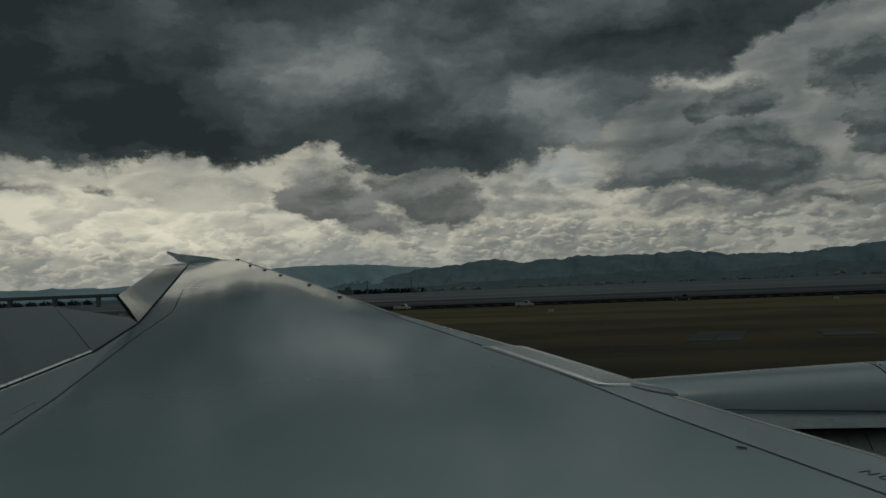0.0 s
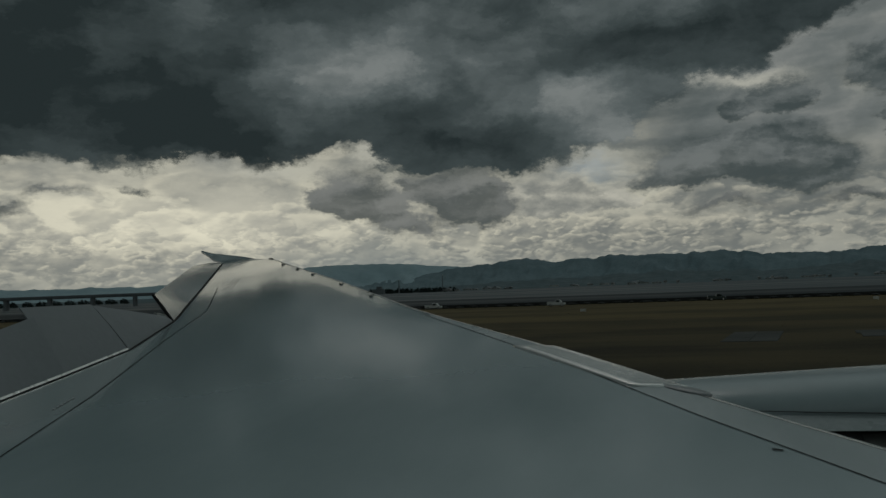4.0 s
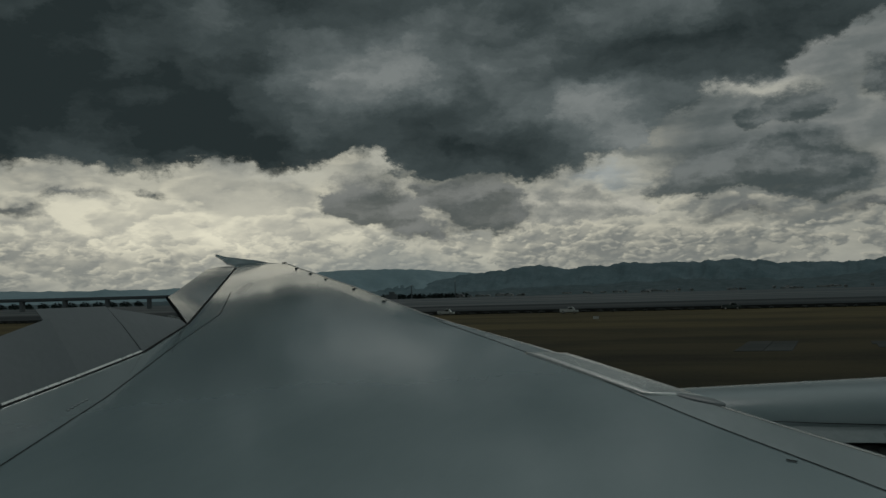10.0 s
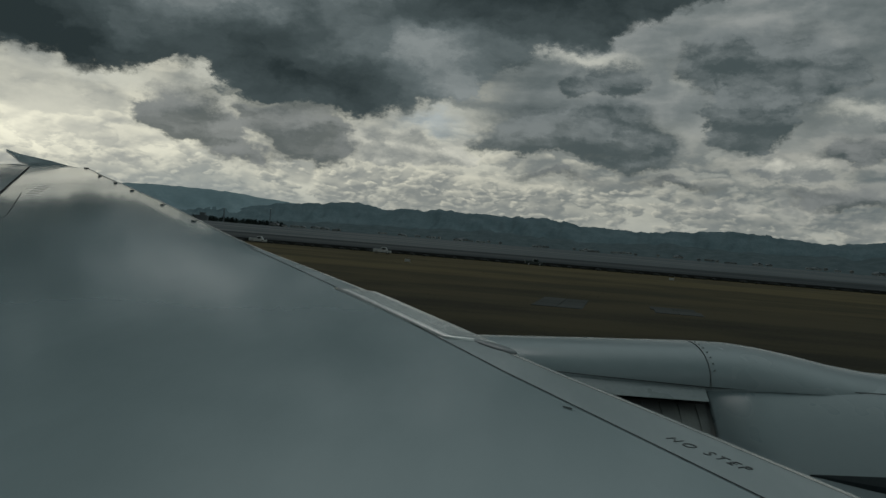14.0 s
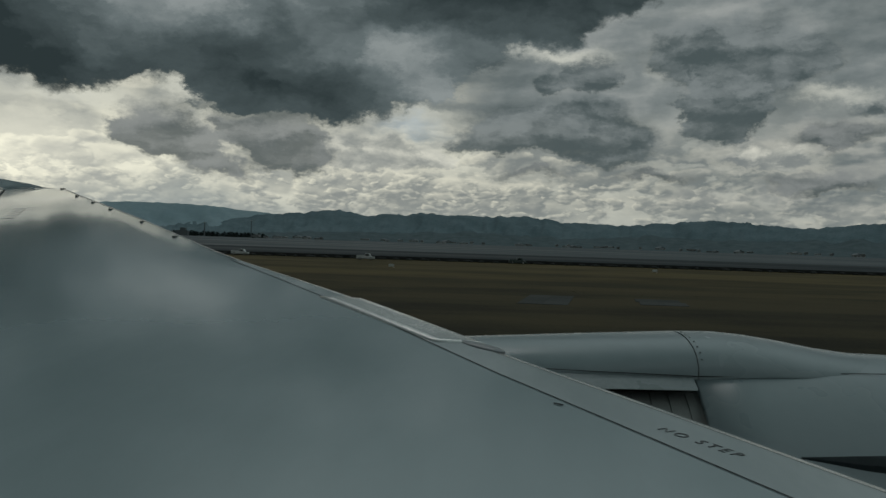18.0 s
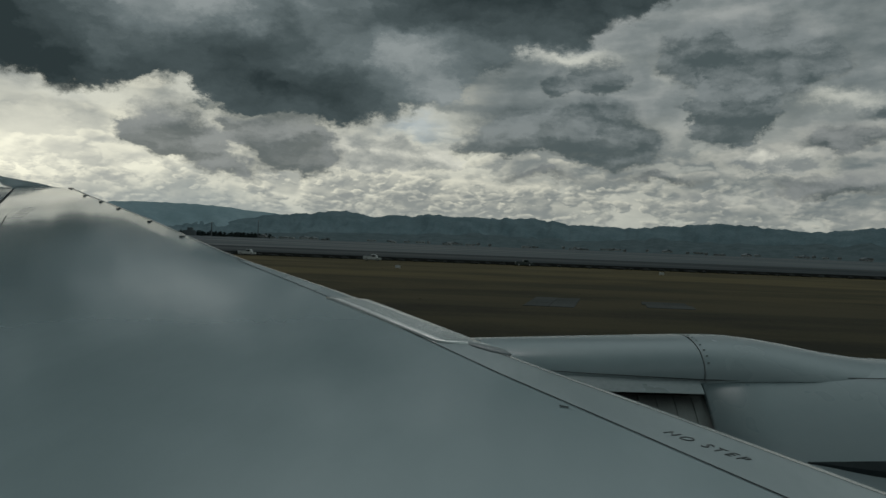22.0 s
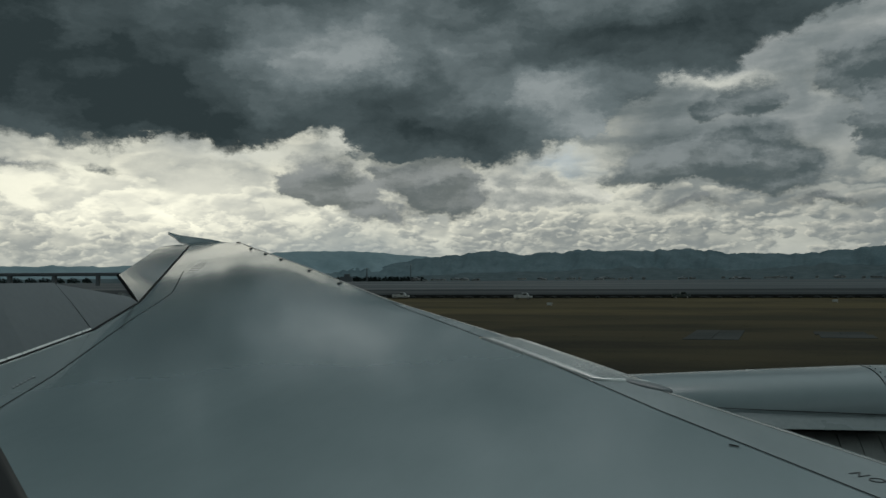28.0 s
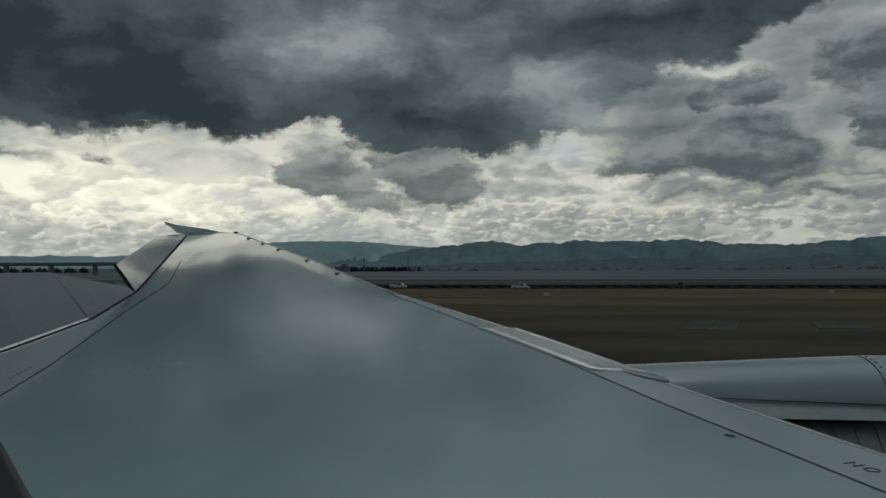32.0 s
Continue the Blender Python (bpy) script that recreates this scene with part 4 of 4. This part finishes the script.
def blob_tree(seed, w, h):
    """A clump of shore trees: many small leaf tufts in an uneven crown."""
    bm = bmesh.new()
    rnd = random.Random(seed)
    for _ in range(150):
        t = rnd.random()
        a = rnd.uniform(0, 6.283)
        r = w * 0.5 * math.sqrt(rnd.random()) * (1 - 0.5 * t)
        x, y, z = r * math.cos(a), r * math.sin(a) * 0.5, h * (0.12 + 0.85 * t) * (0.7 + 0.3 * math.sin(a * 2 + seed))
        q = w * rnd.uniform(0.05, 0.10)
        vs = [bm.verts.new((x + rnd.uniform(-q, q), y + rnd.uniform(-q, q), z + rnd.uniform(-q, q))) for _ in range(4)]
        for f in ((0, 1, 2), (0, 2, 3), (0, 3, 1), (1, 3, 2)):
            bm.faces.new([vs[k] for k in f])
    return bm


tree = thing("tree_clump", *at_shore(-23.0), -3.0, "dark tree clump on the far shore", "trees", "shore trees")
part("crown", blob_tree(1, 60, 20), DARK_TREE, tree)
trunk = bmesh.new()
bmesh.ops.create_cone(trunk, cap_ends=True, segments=7, radius1=1.2, radius2=0.5, depth=10, matrix=Matrix.Translation((0, 0, 5)))
part("trunk", trunk, DARK_TREE, tree)
for i in range(46):
    a = -24.5 + 11.0 * (i / 30) + random.uniform(-0.3, 0.3) if i < 30 else -48 + 13 * (i - 30) / 16
    x, y = at_shore(a, 3720 + random.uniform(0, 50))
    copy_thing(tree, pose(x, y, -3.2, 0, 0, random.uniform(-30, 30)))


def stack(az, h, r0, r1, label):
    x, y = at_shore(az, 3700)
    s = thing("chimney_stack", x, y, -3.0, label, "chimney", "stacks on the far shore")
    bm = bmesh.new()
    bmesh.ops.create_cone(bm, cap_ends=True, segments=14, radius1=r0, radius2=r1, depth=h, matrix=Matrix.Translation((0, 0, h / 2)))
    part("shaft", bm, BRIDGE, s)
    bm = bmesh.new()
    bmesh.ops.create_cone(bm, cap_ends=True, segments=14, radius1=r1 * 1.25, radius2=r1 * 1.25, depth=h * 0.04, matrix=Matrix.Translation((0, 0, h * 0.97)))
    part("rim", bm, WHITE, s)


stack(-17.4, 62, 3.5, 2.0, "tall dark chimney on the far shore")
stack(-14.3, 78, 2.6, 1.4, "tall thin mast-like chimney on the far shore")
tower = thing("harbour_block", *at_shore(-18.8, 3710), -3.0, "dark harbour block on the far shore", "building", "buildings on the far shore")
part("wall", box(-30, 24, -12, 12, 0, 22), BRIDGE, tower)
part("upper_floor", box(-10, 12, -10, 10, 22, 34), BRIDGE, tower)

# ---------------------------------------------------------------- the sea bridge
bridge = thing("sea_bridge", -1250, 1250, -3.5, "long dark steel bridge on piers across the bay", "bridge")
bridge.rotation_euler = (0, 0, radians(22))
part("deck", box(-900, 420, -9, 9, 20.5, 23.4), BRIDGE, bridge)
part("parapet", box(-900, 420, -9.4, -8.8, 23.4, 24.8), BRIDGE, bridge)
part("girder", box(-900, 420, -6, 6, 18.6, 20.5), BRIDGE, bridge)
pier_mesh = None
for k in range(17):
    if pier_mesh is None:
        ob = part("pier", box(-3, 3, -7, 7, -1.5, 18.6, 0.6), BRIDGE, bridge)
        pier_mesh = ob.data
    else:
        ob = new("pier", pier_mesh)
        ob.parent = bridge
    ob.location = (-860 + k * 78, 0, 0)

# ---------------------------------------------------------------- seawall along the island's edge
wall = thing("seawall", 0, GROUND_EDGE, 0, "dark stone seawall at the edge of the grass", "seawall", kind="structure")
part("parapet", box(-1800, 1800, -0.4, 0.6, -3.6, 1.0, 0.05), ROCK, wall, "low dark parapet")
part("apron", box(-1800, 1800, 3.0, 26.0, -3.8, -1.6), CONCRETE, wall, "pale concrete apron")
block = None
for k in range(150):
    x = -300 + k * 4.1
    if block is None:
        bm = bmesh.new()
        bmesh.ops.create_icosphere(bm, subdivisions=1, radius=1.0)
        for v in bm.verts:
            v.co *= 1 + 0.3 * noise.noise(v.co * 1.7)
            v.co.z *= 0.6
        ob = part("stone", bm, ROCK, wall)
        block = ob.data
    else:
        ob = new("stone", block)
        ob.parent = wall
    ob.location = (x, -1.3 + 0.5 * math.sin(k * 2.3), 0.18)
    ob.rotation_euler = (0, 0, k * 1.9)
    ob.scale = (2.0 + 0.5 * math.sin(k * 1.3), 0.8, 0.8 + 0.25 * math.sin(k * 3.1))

# ---------------------------------------------------------------- things on the grass
pad = thing("concrete_pad", 0, 0, 0.02, "grey worn concrete pad lying in the dry grass", "pad", kind="structure")
slab = None
random.seed(7)


def slab_bm():
    """One worn slab, skewed as the pad lies across the field."""
    bm = box(0, 2.4, 0, 4.45, -0.1, 0.05)
    for v in bm.verts:
        v.co.x += 0.19 * v.co.y
    bmesh.ops.bevel(bm, geom=list(bm.edges), offset=0.025, segments=1, affect="EDGES")
    return bm


cells = [(4.2 + 0.855 * j + 2.43 * i, 67 + 4.5 * j) for j in range(2, 5) for i in range(2)] + [(18.9, 84.0), (18.4, 79.5), (21.3, 84.0), (20.8, 79.5)]
for x, y in cells:
    if slab is None:
        ob = part("slab", slab_bm(), PAD, pad)
        slab = ob.data
    else:
        ob = new("slab", slab)
        ob.parent = pad
    ob.location = (x, y, random.uniform(-0.008, 0.008))


def wheel_into(parent, x, y, r=0.36, w=0.24):
    bm = bmesh.new()
    bmesh.ops.create_cone(bm, cap_ends=True, segments=18, radius1=r, radius2=r, depth=w, matrix=Matrix.Translation((x, y, r)) @ Matrix.Rotation(radians(90), 4, "X"))
    tyre = part("wheel", bm, TYRE, parent)
    bm = bmesh.new()
    bmesh.ops.create_cone(bm, cap_ends=True, segments=12, radius1=r * 0.55, radius2=r * 0.5, depth=w + 0.02, matrix=Matrix.Translation((x, y, r)) @ Matrix.Rotation(radians(90), 4, "X"))
    part("rim", bm, STEEL, tyre)


def van(x, y, mat, label, turn=0.0):
    """A small pick-up seen across the field: cab, bonnet, loading bed, wheels."""
    v = thing("pickup_truck", x, y, 0.05, label, "truck", "vehicles on the airfield road")
    v.rotation_euler = (0, 0, turn)
    part("body", box(-2.4, 2.4, -0.85, 0.85, 0.42, 0.95, 0.08), mat, v)
    bm = bmesh.new()
    rows = [[(-0.3, yy, 0.95), (-0.15, yy * 0.9, 1.75), (1.0, yy * 0.9, 1.78), (1.55, yy, 0.98)] for yy in (-0.82, 0.82)]
    cab = skin(rows, close=True, caps=True)
    c = part("cab", cab, mat, v)
    part("side_window", box(-0.05, 0.95, -0.84, -0.76, 1.15, 1.62, 0.02), GLASS_DARK, c)
    part("side_window", box(-0.05, 0.95, 0.76, 0.84, 1.15, 1.62, 0.02), GLASS_DARK, c)
    part("tailboard", box(-2.42, -2.34, -0.84, 0.84, 0.95, 1.25, 0.02), mat, v)
    for sy in (-1, 1):
        part("bed_side", box(-2.34, -0.35, sy * 0.84 - 0.03, sy * 0.84 + 0.03, 0.95, 1.25, 0.01), mat, v)
        for wx in (-1.5, 1.5):
            wheel_into(v, wx, sy * 0.78)
    return v


van(-60.0, 224.0, WHITE, "white pick-up truck by the seawall")
van(-24.0, 216.0, WHITE, "white pick-up truck parked on the dry grass")
van(17.5, 226.0, DARK_PAINT, "dark green truck beside the seawall", 0.05)


def marker(x, y, h=0.5):
    m = thing("runway_marker", x, y, 0.0, "small white marker board on two short legs", "marker", "marker boards in the grass")
    part("board", box(-0.55, 0.55, -0.05, 0.05, 0.2, 0.2 + h, 0.02), WHITE, m)
    for sx in (-0.4, 0.4):
        part("leg", box(sx - 0.03, sx + 0.03, -0.03, 0.03, -0.15, 0.22), STEEL, m)


for x, y in ((-13.0, 165.0), (47.0, 190.0)):
    marker(x, y)

# tufts of taller grass, too many to count
bm_v, bm_f = [], []
rnd = random.Random(21)
for _ in range(9000):
    y = 40 + 150 * rnd.random() ** 1.6
    x = rnd.uniform(-0.55, 0.75) * y
    h, w = rnd.uniform(0.015, 0.05), rnd.uniform(0.2, 0.6)
    z = 0.10 * noise.noise((x * 0.03, y * 0.05, 0)) - 0.04 if y > 44 else -0.02
    for _k in range(3):
        a = rnd.uniform(0, 3.14)
        dx, dy = w * math.cos(a), w * math.sin(a)
        i = len(bm_v)
        bm_v += [(x - dx, y - dy, z), (x + dx, y + dy, z), (x + rnd.uniform(-w, w), y, z + h)]
        bm_f.append((i, i + 1, i + 2))
me = bpy.data.meshes.new("grass_tufts")
me.from_pydata(bm_v, [], bm_f)
me.materials.append(TUFT)
tagged(new("grass_tufts", me), "tufts of dry brown grass", "grass", kind="stuff")
